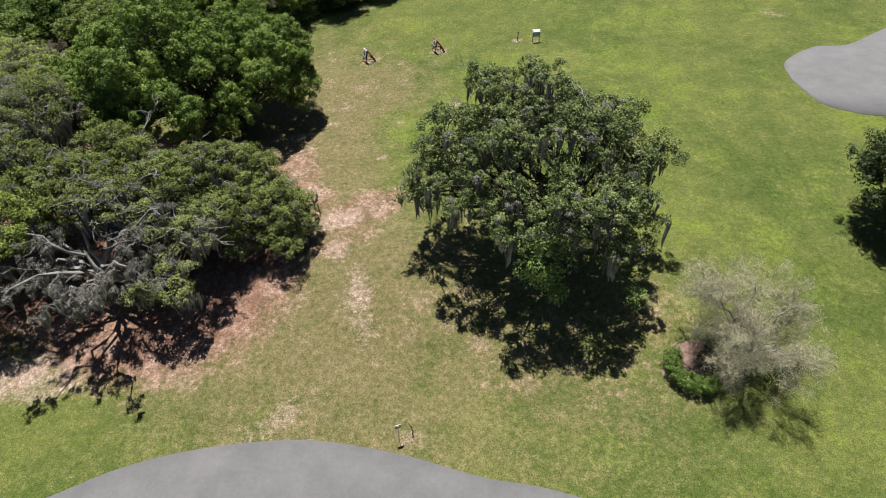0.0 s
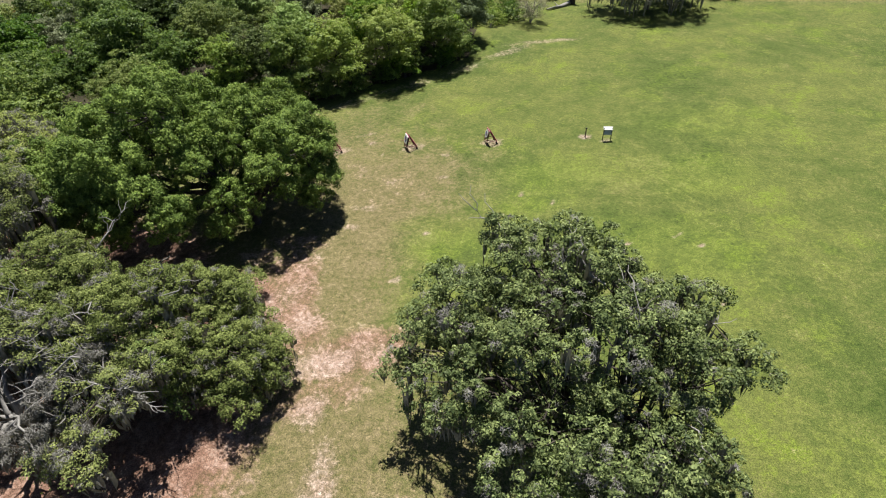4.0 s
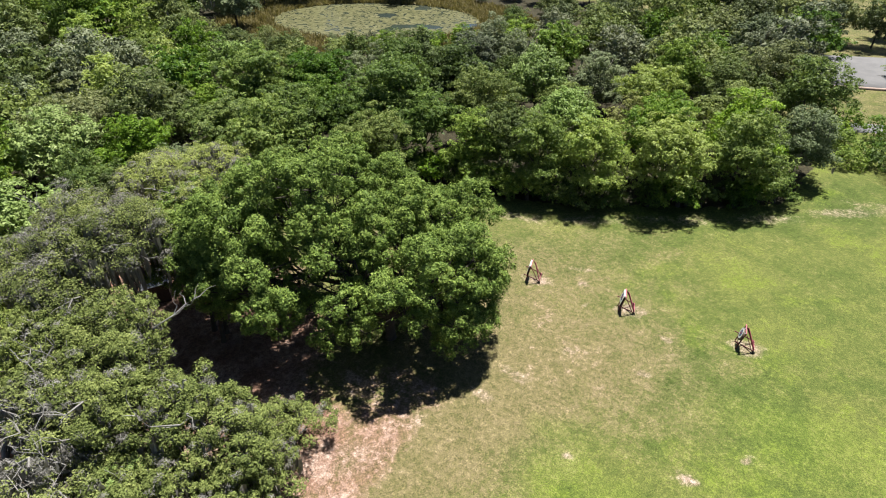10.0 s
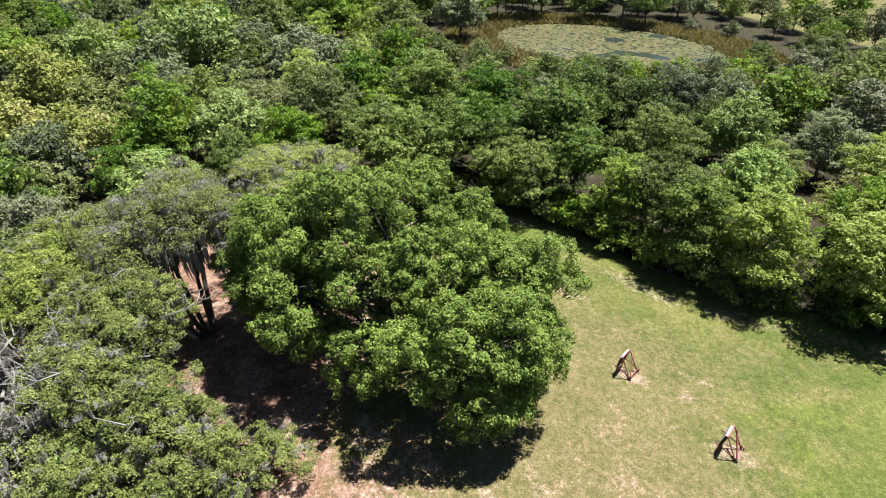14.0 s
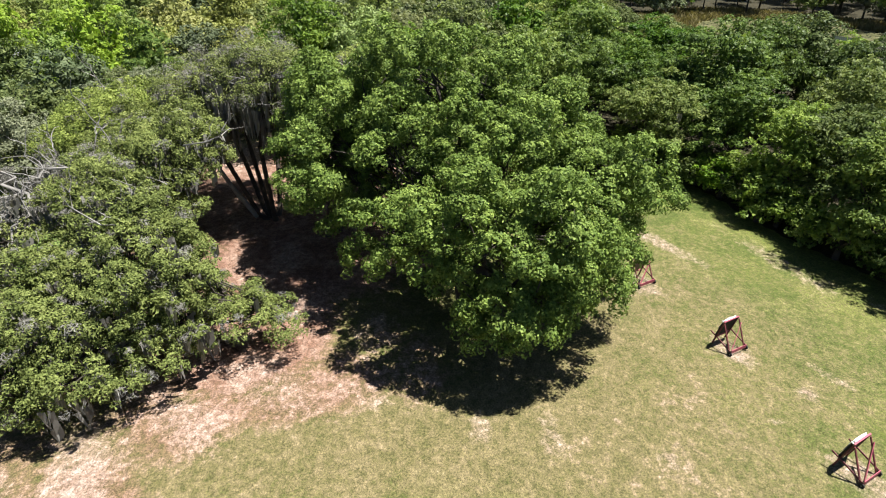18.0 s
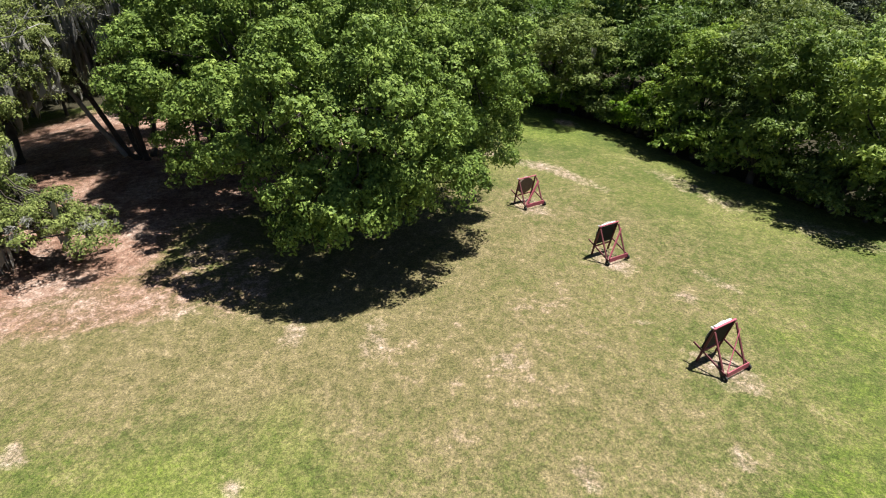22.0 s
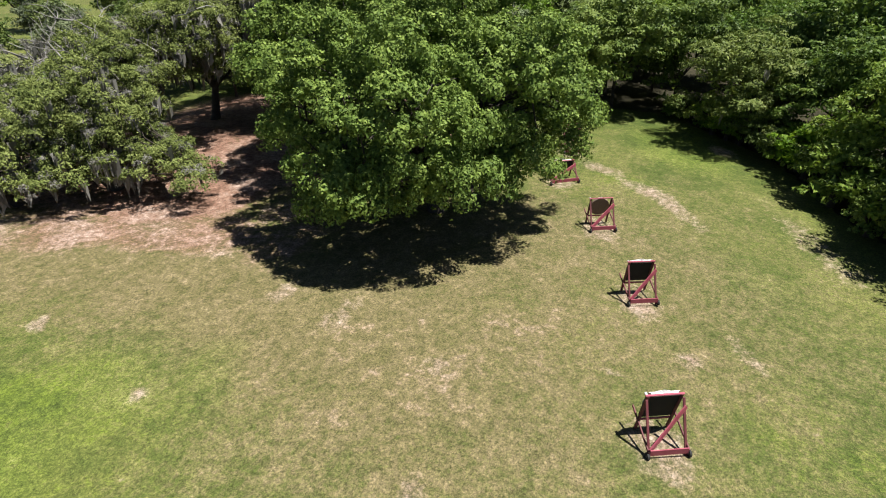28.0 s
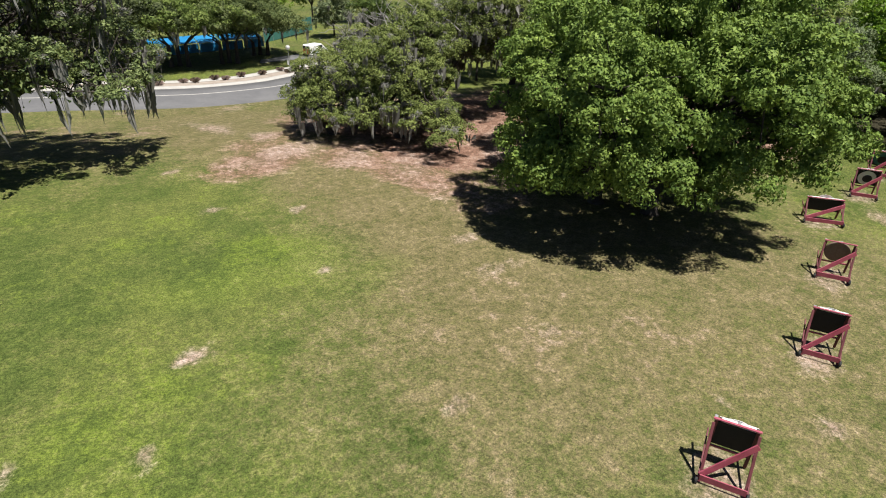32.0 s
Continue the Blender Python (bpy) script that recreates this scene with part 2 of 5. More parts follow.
def ground_material():
    m, n, l, s = material("lawn")
    co = n.new("ShaderNodeNewGeometry").outputs["Position"]
    att = n.new("ShaderNodeVertexColor")
    att.layer_name = "cover"
    sep = n.new("ShaderNodeSeparateColor")
    l.new(att.outputs["Color"], sep.inputs[0])
    litter, sand, dry = sep.outputs
    big = noise_tex(n, l, 0.07, 3, 0.6, co)
    mid = noise_tex(n, l, 0.38, 6, 0.68, co)
    small = noise_tex(n, l, 2.2, 6, 0.75, co)
    fine = noise_tex(n, l, 9.0, 5, 0.8, co)
    # grass: lush, common and yellowed turf
    g = calc(n, l, "ADD", calc(n, l, "MULTIPLY", big, 0.40), calc(n, l, "MULTIPLY", mid, 0.34))
    g = calc(n, l, "ADD", g, calc(n, l, "MULTIPLY", small, 0.26))
    grass = ramp(n, l, g, [(0.36, (0.038, 0.060, 0.012)), (0.46, (0.063, 0.084, 0.020)), (0.55, (0.094, 0.108, 0.029)), (0.63, (0.102, 0.142, 0.016)), (0.70, (0.132, 0.134, 0.038))])
    # lusher yellow-green swathes
    swathe = noise_tex(n, l, 0.11, 5, 0.7, co)
    k = calc(n, l, "ADD", swathe, calc(n, l, "MULTIPLY", calc(n, l, "SUBTRACT", small, 0.5), 0.5))
    k = ramp(n, l, k, [(0.54, (0, 0, 0)), (0.74, (0.75, 0.75, 0.75))])
    grass = mix(n, l, k, grass, (0.106, 0.146, 0.019))
    # lush patches with a place of their own
    lush = n.new("ShaderNodeVertexColor")
    lush.layer_name = "lush"
    k = calc(n, l, "ADD", lush.outputs["Color"], calc(n, l, "MULTIPLY", calc(n, l, "SUBTRACT", mid, 0.5), 1.6))
    k = calc(n, l, "ADD", k, calc(n, l, "MULTIPLY", calc(n, l, "SUBTRACT", small, 0.5), 0.8))
    k = ramp(n, l, k, [(0.30, (0, 0, 0)), (1.0, (0.38, 0.38, 0.38))])
    lushness = k
    # dry, thin turf
    d = calc(n, l, "ADD", calc(n, l, "MULTIPLY", mid, 0.35), calc(n, l, "MULTIPLY", small, 0.65))
    straw = ramp(n, l, d, [(0.34, (0.074, 0.074, 0.028)), (0.48, (0.112, 0.099, 0.046)), (0.60, (0.152, 0.126, 0.070)), (0.72, (0.190, 0.152, 0.100))])
    k = calc(n, l, "ADD", dry, calc(n, l, "MULTIPLY", calc(n, l, "SUBTRACT", mid, 0.5), 1.0))
    k = calc(n, l, "ADD", k, calc(n, l, "MULTIPLY", calc(n, l, "SUBTRACT", small, 0.5), 0.7))
    k = calc(n, l, "ADD", k, calc(n, l, "MULTIPLY", calc(n, l, "SUBTRACT", noise_tex(n, l, 5.0, 5, 0.75, co), 0.5), 1.5))
    k = ramp(n, l, k, [(0.20, (0, 0, 0)), (0.80, (1, 1, 1))])
    col = mix(n, l, k, grass, straw)
    col = mix(n, l, lushness, col, (0.112, 0.168, 0.017))
    # orange leaf litter and clay below the trees
    q = calc(n, l, "ADD", calc(n, l, "MULTIPLY", mid, 0.45), calc(n, l, "MULTIPLY", small, 0.55))
    clay = ramp(n, l, q, [(0.36, (0.092, 0.048, 0.035)), (0.48, (0.166, 0.098, 0.073)), (0.57, (0.232, 0.158, 0.127)), (0.66, (0.310, 0.245, 0.210))])
    k = calc(n, l, "ADD", litter, calc(n, l, "MULTIPLY", calc(n, l, "SUBTRACT", mid, 0.5), 0.9))
    k = calc(n, l, "ADD", k, calc(n, l, "MULTIPLY", calc(n, l, "SUBTRACT", small, 0.5), 0.9))
    k = ramp(n, l, k, [(0.30, (0, 0, 0)), (0.70, (1, 1, 1))])
    col = mix(n, l, k, col, clay)
    # pale sand showing through
    pale = ramp(n, l, small, [(0.35, (0.205, 0.140, 0.112)), (0.52, (0.262, 0.194, 0.164)), (0.66, (0.345, 0.290, 0.256))])
    k = calc(n, l, "ADD", sand, calc(n, l, "MULTIPLY", calc(n, l, "SUBTRACT", small, 0.5), 1.0))
    k = calc(n, l, "ADD", k, calc(n, l, "MULTIPLY", calc(n, l, "SUBTRACT", fine, 0.5), 0.6))
    k = calc(n, l, "ADD", k, calc(n, l, "MULTIPLY", calc(n, l, "SUBTRACT", mid, 0.5), 0.9))
    k = ramp(n, l, k, [(0.22, (0, 0, 0)), (0.85, (1, 1, 1))])
    col = mix(n, l, k, col, pale)
    # very dark brown over the floor of the wood
    dark_floor = ramp(n, l, q, [(0.35, (0.016, 0.016, 0.009)), (0.65, (0.046, 0.040, 0.024))])
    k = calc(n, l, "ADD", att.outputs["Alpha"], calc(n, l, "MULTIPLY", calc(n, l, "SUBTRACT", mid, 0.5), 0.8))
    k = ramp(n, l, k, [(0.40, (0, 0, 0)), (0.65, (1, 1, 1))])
    col = mix(n, l, k, col, dark_floor)
    tuft = ramp(n, l, small, [(0.34, (0.72, 0.76, 0.70)), (0.50, (1.0, 1.0, 1.0)), (0.66, (1.30, 1.26, 1.26))])
    col = mix(n, l, 0.5, col, tuft, "MULTIPLY")
    # blade grain
    blades = noise_tex(n, l, 26.0, 3, 0.7, co)
    grain = ramp(n, l, calc(n, l, "ADD", calc(n, l, "MULTIPLY", fine, 0.55), calc(n, l, "MULTIPLY", blades, 0.45)), [(0.41, (0.33, 0.37, 0.29)), (0.50, (0.97, 0.97, 0.97)), (0.59, (1.76, 1.70, 1.60))])
    col = mix(n, l, 0.9, col, grain, "MULTIPLY")
    l.new(col, s.inputs["Base Color"])
    s.inputs["Roughness"].default_value = 0.95
    s.inputs["Specular IOR Level"].default_value = 0.15
    h = calc(n, l, "ADD", calc(n, l, "MULTIPLY", fine, 0.5), small)
    bump(n, l, s, h, 0.6, 0.06)
    return m


M_LAWN = ground_material()


def water_material():
    m, n, l, s = material("pond_water")
    co = n.new("ShaderNodeNewGeometry").outputs["Position"]
    s.inputs["Base Color"].default_value = (0.030, 0.040, 0.035, 1)
    s.inputs["Roughness"].default_value = 0.12
    bump(n, l, s, noise_tex(n, l, 1.2, 3, 0.5, co), 0.15, 0.05)
    return m


M_WATER = water_material()


# ---- building tools ----
def link(name, me, mat, parent=None, label=""):
    ob = new(name, me)
    if mat is not None:
        me.materials.append(mat)
    if parent is not None:
        ob.parent = parent
    return tagged(ob, label)


def part(name, bm, mat, parent=None, label="", smooth=False):
    me = bpy.data.meshes.new(name)
    bmesh.ops.recalc_face_normals(bm, faces=bm.faces)
    bm.to_mesh(me)
    bm.free()
    if smooth:
        me.polygons.foreach_set("use_smooth", [True] * len(me.polygons))
    return link(name, me, mat, parent, label)


def array_mesh(name, verts, faces, smooth=False):
    """A mesh from arrays of corners and of faces with the same number of corners each."""
    me = bpy.data.meshes.new(name)
    verts, faces = np.asarray(verts, np.float32), np.asarray(faces, np.int32)
    k = faces.shape[1]
    me.vertices.add(len(verts))
    me.vertices.foreach_set("co", verts.ravel())
    me.loops.add(faces.size)
    me.loops.foreach_set("vertex_index", faces.ravel())
    me.polygons.add(len(faces))
    me.polygons.foreach_set("loop_start", np.arange(0, faces.size, k, dtype=np.int32))
    if smooth:
        me.polygons.foreach_set("use_smooth", np.ones(len(faces), bool))
    me.update(calc_edges=True)
    return me


def thing(name, label, category, m=None, group="", kind=""):
    ob = new(name)
    ob.empty_display_size = 0.3
    if m is not None:
        ob.matrix_world = m
    return tagged(ob, label, category, group, kind)


def box(bm, size, m=None, bevel=0.0):
    """Adds a box with softened edges to bm."""
    r = bmesh.ops.create_cube(bm, size=1.0, matrix=(m or Matrix()) @ Matrix.Diagonal((*size, 1)))
    if bevel:
        edges = {e for v in r["verts"] for e in v.link_edges}
        bmesh.ops.bevel(bm, geom=list(edges), offset=bevel, segments=1, affect="EDGES")
    return bm


def cyl(bm, r1, r2, depth, m=None, seg=16):
    bmesh.ops.create_cone(bm, cap_ends=True, segments=seg, radius1=r1, radius2=r2, depth=depth, matrix=m or Matrix())
    return bm


def beam(bm, a, b, w, h, bevel=0.008, side=(0, 0, 1)):
    """A plank from a to b; h lies along side as far as it can."""
    a, b = Vector(a), Vector(b)
    z = (b - a).normalized()
    y = (Vector(side) - z * Vector(side).dot(z)).normalized()
    x = y.cross(z)
    m = Matrix((x, y, z)).transposed().to_4x4()
    return box(bm, (w, h, (b - a).length), Matrix.Translation((a + b) / 2) @ m, bevel)


class Wood:
    """Collects tapered round limbs."""

    def __init__(self):
        self.v, self.f = [], []

    def limb(self, pts, radii, seg=6):
        base = len(self.v)
        for i, (p, r) in enumerate(zip(pts, radii)):
            d = (Vector(pts[min(i + 1, len(pts) - 1)]) - Vector(pts[max(i - 1, 0)])).normalized()
            u = d.orthogonal().normalized()
            w = d.cross(u)
            for k in range(seg):
                a = 2 * math.pi * k / seg
                self.v.append(tuple(Vector(p) + r * (math.cos(a) * u + math.sin(a) * w)))
        for i in range(len(pts) - 1):
            for k in range(seg):
                a, b = base + i * seg + k, base + i * seg + (k + 1) % seg
                self.f.append((a, b, b + seg, a + seg))

    def branch(self, rng, a, b, r0, r1, sag=0.0, wob=0.25, n=5, seg=6):
        a, b = Vector(a), Vector(b)
        length = (b - a).length
        pts, radii = [], []
        for i in range(n):
            u = i / (n - 1)
            p = a.lerp(b, u)
            w = wob * length * 0.25 * math.sin(math.pi * u)
            p += Vector((rng.uniform(-w, w), rng.uniform(-w, w), rng.uniform(-w, w) * 0.6 + sag * length * math.sin(math.pi * u)))
            pts.append(p)
            radii.append(r0 + (r1 - r0) * u)
        self.limb(pts, radii, seg)
        return pts

    def mesh(self, name):
        return array_mesh(name, self.v, self.f, True)


def leaf_cloud(rng, puffs, count, size, slim=0.6, quad=True, lift=0.25, hollow=0.72, spread=0.8, hearts=None, dome=0.62):
    """Leaves on the upper shells of the puffs (rows x y z rx ry rz): each a folded blade of its own. count: leaves on a puff of 1 m."""
    c = np.asarray(puffs)
    n_each = np.maximum(5, (count * (c[:, 3] * c[:, 4])).astype(int))
    own = np.repeat(np.arange(len(c)), n_each)
    n = len(own)
    d = rng.normal(size=(n, 3))
    d[:, 2] += 0.15
    d /= np.linalg.norm(d, axis=1)[:, None]
    low = d[:, 2] < -0.70
    d[low, 2] *= -1
    r = hollow + (1.1 - hollow) * rng.random(n) ** 0.7
    # loose sprays stand out of each puff
    r = np.where(rng.random(n) < 0.13, rng.uniform(0.9, 1.45, n), r)
    P = c[own, :3] + d * r[:, None] * c[own, 3:6]
    out = 0.0
    if hearts is not None:
        # leaves turn outwards from the middle of their dome
        h = np.asarray(hearts, float)
        far = (((c[:, None, :3] - h[None, :, :3]) / h[None, :, 3:6]) ** 2).sum(2)
        mid = h[far.argmin(1)]
        out = (c[:, :3] - mid[:, :3]) / mid[:, 3:6] + np.array([0, 0, 0.15])
        out = dome * (out / np.linalg.norm(out, axis=1)[:, None])[own]
    nor = d * (0.85 if hearts is not None else 1.0) + out + np.array([0, 0, lift]) + rng.normal(size=(n, 3)) * spread * 0.48
    nor /= np.linalg.norm(nor, axis=1)[:, None]
    t = np.cross(nor, rng.normal(size=(n, 3)))
    t /= np.linalg.norm(t, axis=1)[:, None]
    if hearts is not None:
        # blades hang a little
        t = t - np.array([0, 0, 0.6]) + nor * (0.6 * nor[:, 2:3])
        t /= np.linalg.norm(t, axis=1)[:, None] + 1e-6
    b = np.cross(nor, t)
    s = size * rng.uniform(0.6, 1.4, n)[:, None]
    w = s * slim
    if quad:
        V = np.stack([P - t * s * 0.5, P + b * w * 0.5 - nor * w * 0.18, P + t * s * 0.5 - nor * s * 0.15, P - b * w * 0.5 - nor * w * 0.18], 1)
        F = np.arange(4 * n).reshape(n, 4)
    else:
        V = np.stack([P - t * s * 0.5 + b * w * 0.55, P - t * s * 0.5 - b * w * 0.55, P + t * s * 0.62 - nor * s * 0.1], 1)
        F = np.arange(3 * n).reshape(n, 3)
    return V.reshape(-1, 3), F


def clumps_on(rng, lobes, n, r, flat=0.8, low=-0.5, apart=0.42):
    """Boughs of foliage spread over the outsides of the lobes, uneven in size, none deep inside another lobe."""
    out = []
    vol = np.array([(l[3] * l[4] + l[3] * l[5] + l[4] * l[5]) for l in lobes])
    tries = 0
    while len(out) < n and tries < n * 30:
        tries += 1
        l = lobes[rng.choice(len(lobes), p=vol / vol.sum())]
        d = rng.normal(size=3)
        d /= np.linalg.norm(d)
        if d[2] < low:
            continue
        k = rng.uniform(0.66, 1.08)
        p = np.array(l[:3]) + d * k * np.array(l[3:6])
        if any(sum(((p[i] - o[i]) / o[3 + i]) ** 2 for i in range(3)) < 0.42 for o in lobes):
            continue
        s = r * rng.uniform(0.6, 1.35)
        if any((p[0] - o[0]) ** 2 + (p[1] - o[1]) ** 2 + (p[2] - o[2]) ** 2 < (apart * (s + o[3])) ** 2 for o in out):
            continue
        out.append((*p, s * rng.uniform(0.9, 1.2), s * rng.uniform(0.9, 1.2), s * flat))
    return out


def puffs_on(rng, boughs, n, share=0.42, flat=0.8):
    """Small puffs of leaves over each bough, with gaps between them."""
    out = []
    for b in boughs:
        for _ in range(n):
            d = rng.normal(size=3)
            d[2] = abs(d[2]) - 0.5 * rng.random()
            d /= np.linalg.norm(d)
            k, s = rng.uniform(0.72, 1.04), share * b[3] * rng.uniform(0.65, 1.35)
            out.append((b[0] + d[0] * k * b[3], b[1] + d[1] * k * b[4], b[2] + d[2] * k * b[5], s * rng.uniform(0.85, 1.2), s * rng.uniform(0.85, 1.2), s * flat))
    return out


def moss_strands(rng, clumps, n, length, width):
    """Hanging grey beards below the clumps, each of several strands."""
    V = []
    for _ in range(n // 6):
        c = clumps[rng.integers(len(clumps))]
        a, r = rng.uniform(0, 6.28), math.sqrt(rng.random())
        x0, y0, z0 = c[0] + c[3] * r * math.cos(a), c[1] + c[4] * r * math.sin(a), c[2] - c[5] * rng.uniform(-0.3, 0.7)
        long = length * rng.uniform(0.4, 1.5)
        for _ in range(6):
            x, y, z = x0 + rng.normal() * 0.16, y0 + rng.normal() * 0.16, z0 + rng.uniform(-0.1, 0.1)
            w, h, t = width * rng.uniform(0.5, 1.3), long * rng.uniform(0.5, 1.1), rng.uniform(0, 3.14)
            ux, uy = math.cos(t) * w / 2, math.sin(t) * w / 2
            V += [(x - ux, y - uy, z), (x + ux, y + uy, z + 0.05), (x + ux * 0.8, y + uy * 0.8, z - h * 0.6), (x0 + rng.uniform(-0.1, 0.1), y0 + rng.uniform(-0.1, 0.1), z - h)]
    return np.array(V), np.arange(len(V)).reshape(-1, 4)


# ---- the ground: one sheet to the horizon ----
def ellipse(x, y, cx, cy, rx, ry, turn=0.0, edge=0.35):
    c, s = math.cos(radians(turn)), math.sin(radians(turn))
    u, v = ((x - cx) * c + (y - cy) * s) / rx, (-(x - cx) * s + (y - cy) * c) / ry
    return step(1 + edge, 1 - edge, math.hypot(u, v))


# bare spots: x, y, half length, half width, turn, strength
SANDY = [(-18.5, 53.2, 3.5, 1.8, 55, 0.45), (-15.6, 49.6, 3.6, 1.5, 48, 0.5), (-12.4, 45.8, 3.0, 1.4, 40, 0.5), (-11.2, 46.4, 3.2, 1.7, 20, 0.62), (-10.8, 41.8, 2.0, 1.4, 80, 0.55), (-8.3, 36.5, 3.0, 1.3, 100, 0.55), (-7.5, 33, 2.5, 1.2, 100, 0.42),
         (-16.5, 55.0, 3.0, 1.0, 80, 0.36), (-17.6, 59, 2.0, 1.0, 60, 0.36), (-8.0, 48.2, 3.0, 1.3, 10, 0.42), (-37, 28.5, 3.4, 2.4, 20, 0.75), (-33.5, 27.5, 3, 1.6, 20, 0.6),
         (-13.4, 24.4, 3.2, 1.3, 40, 0.45), (-41.4, 76.4, 3.0, 0.9, 50, 0.45), (-38.2, 80.2, 2.8, 1.0, 52, 0.58), (-36, 82.1, 2.2, 0.9, 38, 0.5), (-33.4, 83.8, 2.2, 0.7, 32, 0.36), (-51, 85.2, 1.8, 0.9, 20, 0.7), (3.4, 124.5, 6.5, 0.9, 15, 0.5),
         (-21, 60.5, 4.5, 2.5, 30, 0.28), (-14.2, 46.8, 2.6, 1.6, 20, 0.36), (-57, 40, 6, 3.5, 0, 0.55), (-33, 51, 2.5, 1.5, 20, 0.5),
         (-26, 54, 2.2, 1.3, 50, 0.55), (-29, 50, 2.0, 1.4, 30, 0.5), (-23, 50, 2.4, 0.9, 40, 0.45), (52, 95, 2.5, 1.8, 0, 0.35), (-2.7, 22.4, 1.0, 0.8, 0, 0.45)]
STANDS = [(-2.0, 85.9), (-12.4, 83.65), (-22.2, 81.7), (-30.0, 78.4), (-37.3, 74.3), (-44.9, 73.3), (-51.0, 71.7)]
SANDY += [(x + 0.3, y - 0.1, 1.6, 1.1, 20, 0.58) for x, y in STANDS]
SANDY += [(-8.1, 57.5, 0.4, 0.3, 0, 0.8), (3.0, 73.8, 0.5, 0.3, 60, 0.7), (-17.9, 84.2, 0.5, 0.35, 0, 0.8), (-15.4, 81.9, 0.7, 0.2, 60, 0.7), (-6.6, 65, 0.3, 0.25, 0, 0.8),
          (-13, 74.6, 0.5, 0.4, 0, 0.6), (-19.5, 86.5, 1.6, 0.5, 30, 0.45), (-15, 65.5, 1.2, 0.5, 0, 0.5), (-14.5, 69, 1.5, 0.6, 0, 0.45)]
SANDY += [(x, y, 0.45, 0.25, 17 * k, 0.75) for k, (x, y) in enumerate([(14.4, 65.8), (11.9, 65.6), (19.5, 67.9), (21.7, 66.6), (21.4, 58.6), (22.1, 58.1), (-7.9, 57.7), (6.7, 72.6)])]
SANDY += [(-33, 90.6, 5, 1.3, 25, 0.34), (-24.5, 96.5, 5, 1.3, 38, 0.34), (-17, 103.5, 5, 1.3, 38, 0.36), (-9, 111, 4.5, 1.3, 45, 0.36), (-2.5, 119, 5, 1.4, 45, 0.40)]
SANDY += [(10.3, 88.5, 0.9, 0.7, 0, 0.85), (13.0, 87.6, 0.9, 0.5, 0, 0.6)]
# orange litter and clay: x, y, half length, half width, turn, strength
LITTER = [(-27.5, 38.5, 13, 11, 0, 1.0), (-24.5, 50, 8.0, 6.5, 30, 0.95), (-37, 54, 10, 9, 0, 1.0), (-47, 47, 15, 19, 0, 1.0), (-16.6, 49.4, 4.6, 4.4, 0, 0.62), (-18.6, 55.5, 3.6, 5.0, 10, 0.58), (-8.6, 48.2, 5.2, 2.8, 25, 0.62), (-17.5, 55.5, 2.6, 6, 15, 0.62), (-11.0, 43.6, 4.5, 2.8, 30, 0.5), (-20.5, 61, 5, 3, 30, 0.45),
          (11, 29, 9, 4.5, 10, 0.34), (17.5, 33, 3.5, 4.5, 0, 0.34), (0.5, 33, 6, 5, 0, 0.30), (-12, 73, 5, 6, 20, 0.22), (-16, 77, 5, 4, 0, 0.22)]
SANDY += [(0.7, 69.3, 0.8, 0.45, 20, 0.8), (-6.7, 76.7, 0.6, 0.4, 0, 0.62), (-17.9, 84.3, 0.6, 0.4, 40, 0.6), (-7.3, 82.0, 0.6, 0.4, 0, 0.55), (-3.5, 55.4, 0.7, 0.4, 0, 0.6), (-2.6, 47.8, 0.7, 0.4, 30, 0.6)]


def cover(x, y):
    a = max(s * ellipse(x, y, cx, cy, rx, ry, turn, 0.45) for cx, cy, rx, ry, turn, s in LITTER)
    b = max(s * ellipse(x, y, cx, cy, rx, ry, turn, 0.6) for cx, cy, rx, ry, turn, s in SANDY)
    # thin turf beside the trees and along the bank, greener out on the field
    d = 0.28 * ellipse(x, y, -14, 50, 16, 34, 0, 0.5) + 0.46 * ellipse(x, y, -1, 31, 23, 14, 0, 0.6) + 0.14 * ellipse(x, y, -18, 74, 12, 10, 0, 0.6)
    d += 0.24 * ellipse(x, y, -30, 64, 13, 12, 0, 0.4) + 0.30 * ellipse(x, y, -13, 56, 6, 20, -10, 0.6)
    d += 0.24 * ellipse(x, y, 15, 79.5, 8, 4, 10, 0.7)
    d += 0.12 * ellipse(x, y, -22, 79, 16, 9, 10, 0.6)
    d += 0.34 * ellipse(x, y, -11.5, 54, 4.5, 15, 12, 0.7)
    d -= 0.30 * ellipse(x, y, -5, 60, 8, 10, 0, 0.6)
    d += 0.16 * ellipse(x, y, -16, 73, 20, 13, 0, 0.6)
    d += 0.26 * ellipse(x, y, -30, 87, 8, 24, -60, 0.6) + 0.09 + 0.05 * ellipse(x, y, -18, 80, 16, 10, 0, 0.6)
    return a, b, min(1, max(0, d)), 0.0


# lush grass: x, y, half length, half width, turn, strength
LUSH = [(7.4, 78.7, 9, 4.5, 10, 0.75), (23, 80, 11, 6, 0, 0.6), (18, 66, 12, 6, -10, 0.6), (-6, 63.8, 5, 3, 20, 0.6), (-1.5, 64.5, 4.5, 2.6, 0, 0.6), (-7, 67.2, 2.4, 1.6, 0, 0.6), (-9, 66.2, 2.2, 1.4, 0, 0.65),
        (-50, 82, 8, 4.5, 20, 0.75), (27, 94, 12, 7, 0, 0.5), (20, 33.5, 5, 3, 0, 0.4), (5, 74, 6, 4, 30, 0.6), (28, 40, 5, 9, 0, 0.4), (-28, 87, 9, 2.2, 25, 0.35), (8, 22, 9, 2, -15, 0.4), (-6, 50, 4, 5, 0, 0.35)]


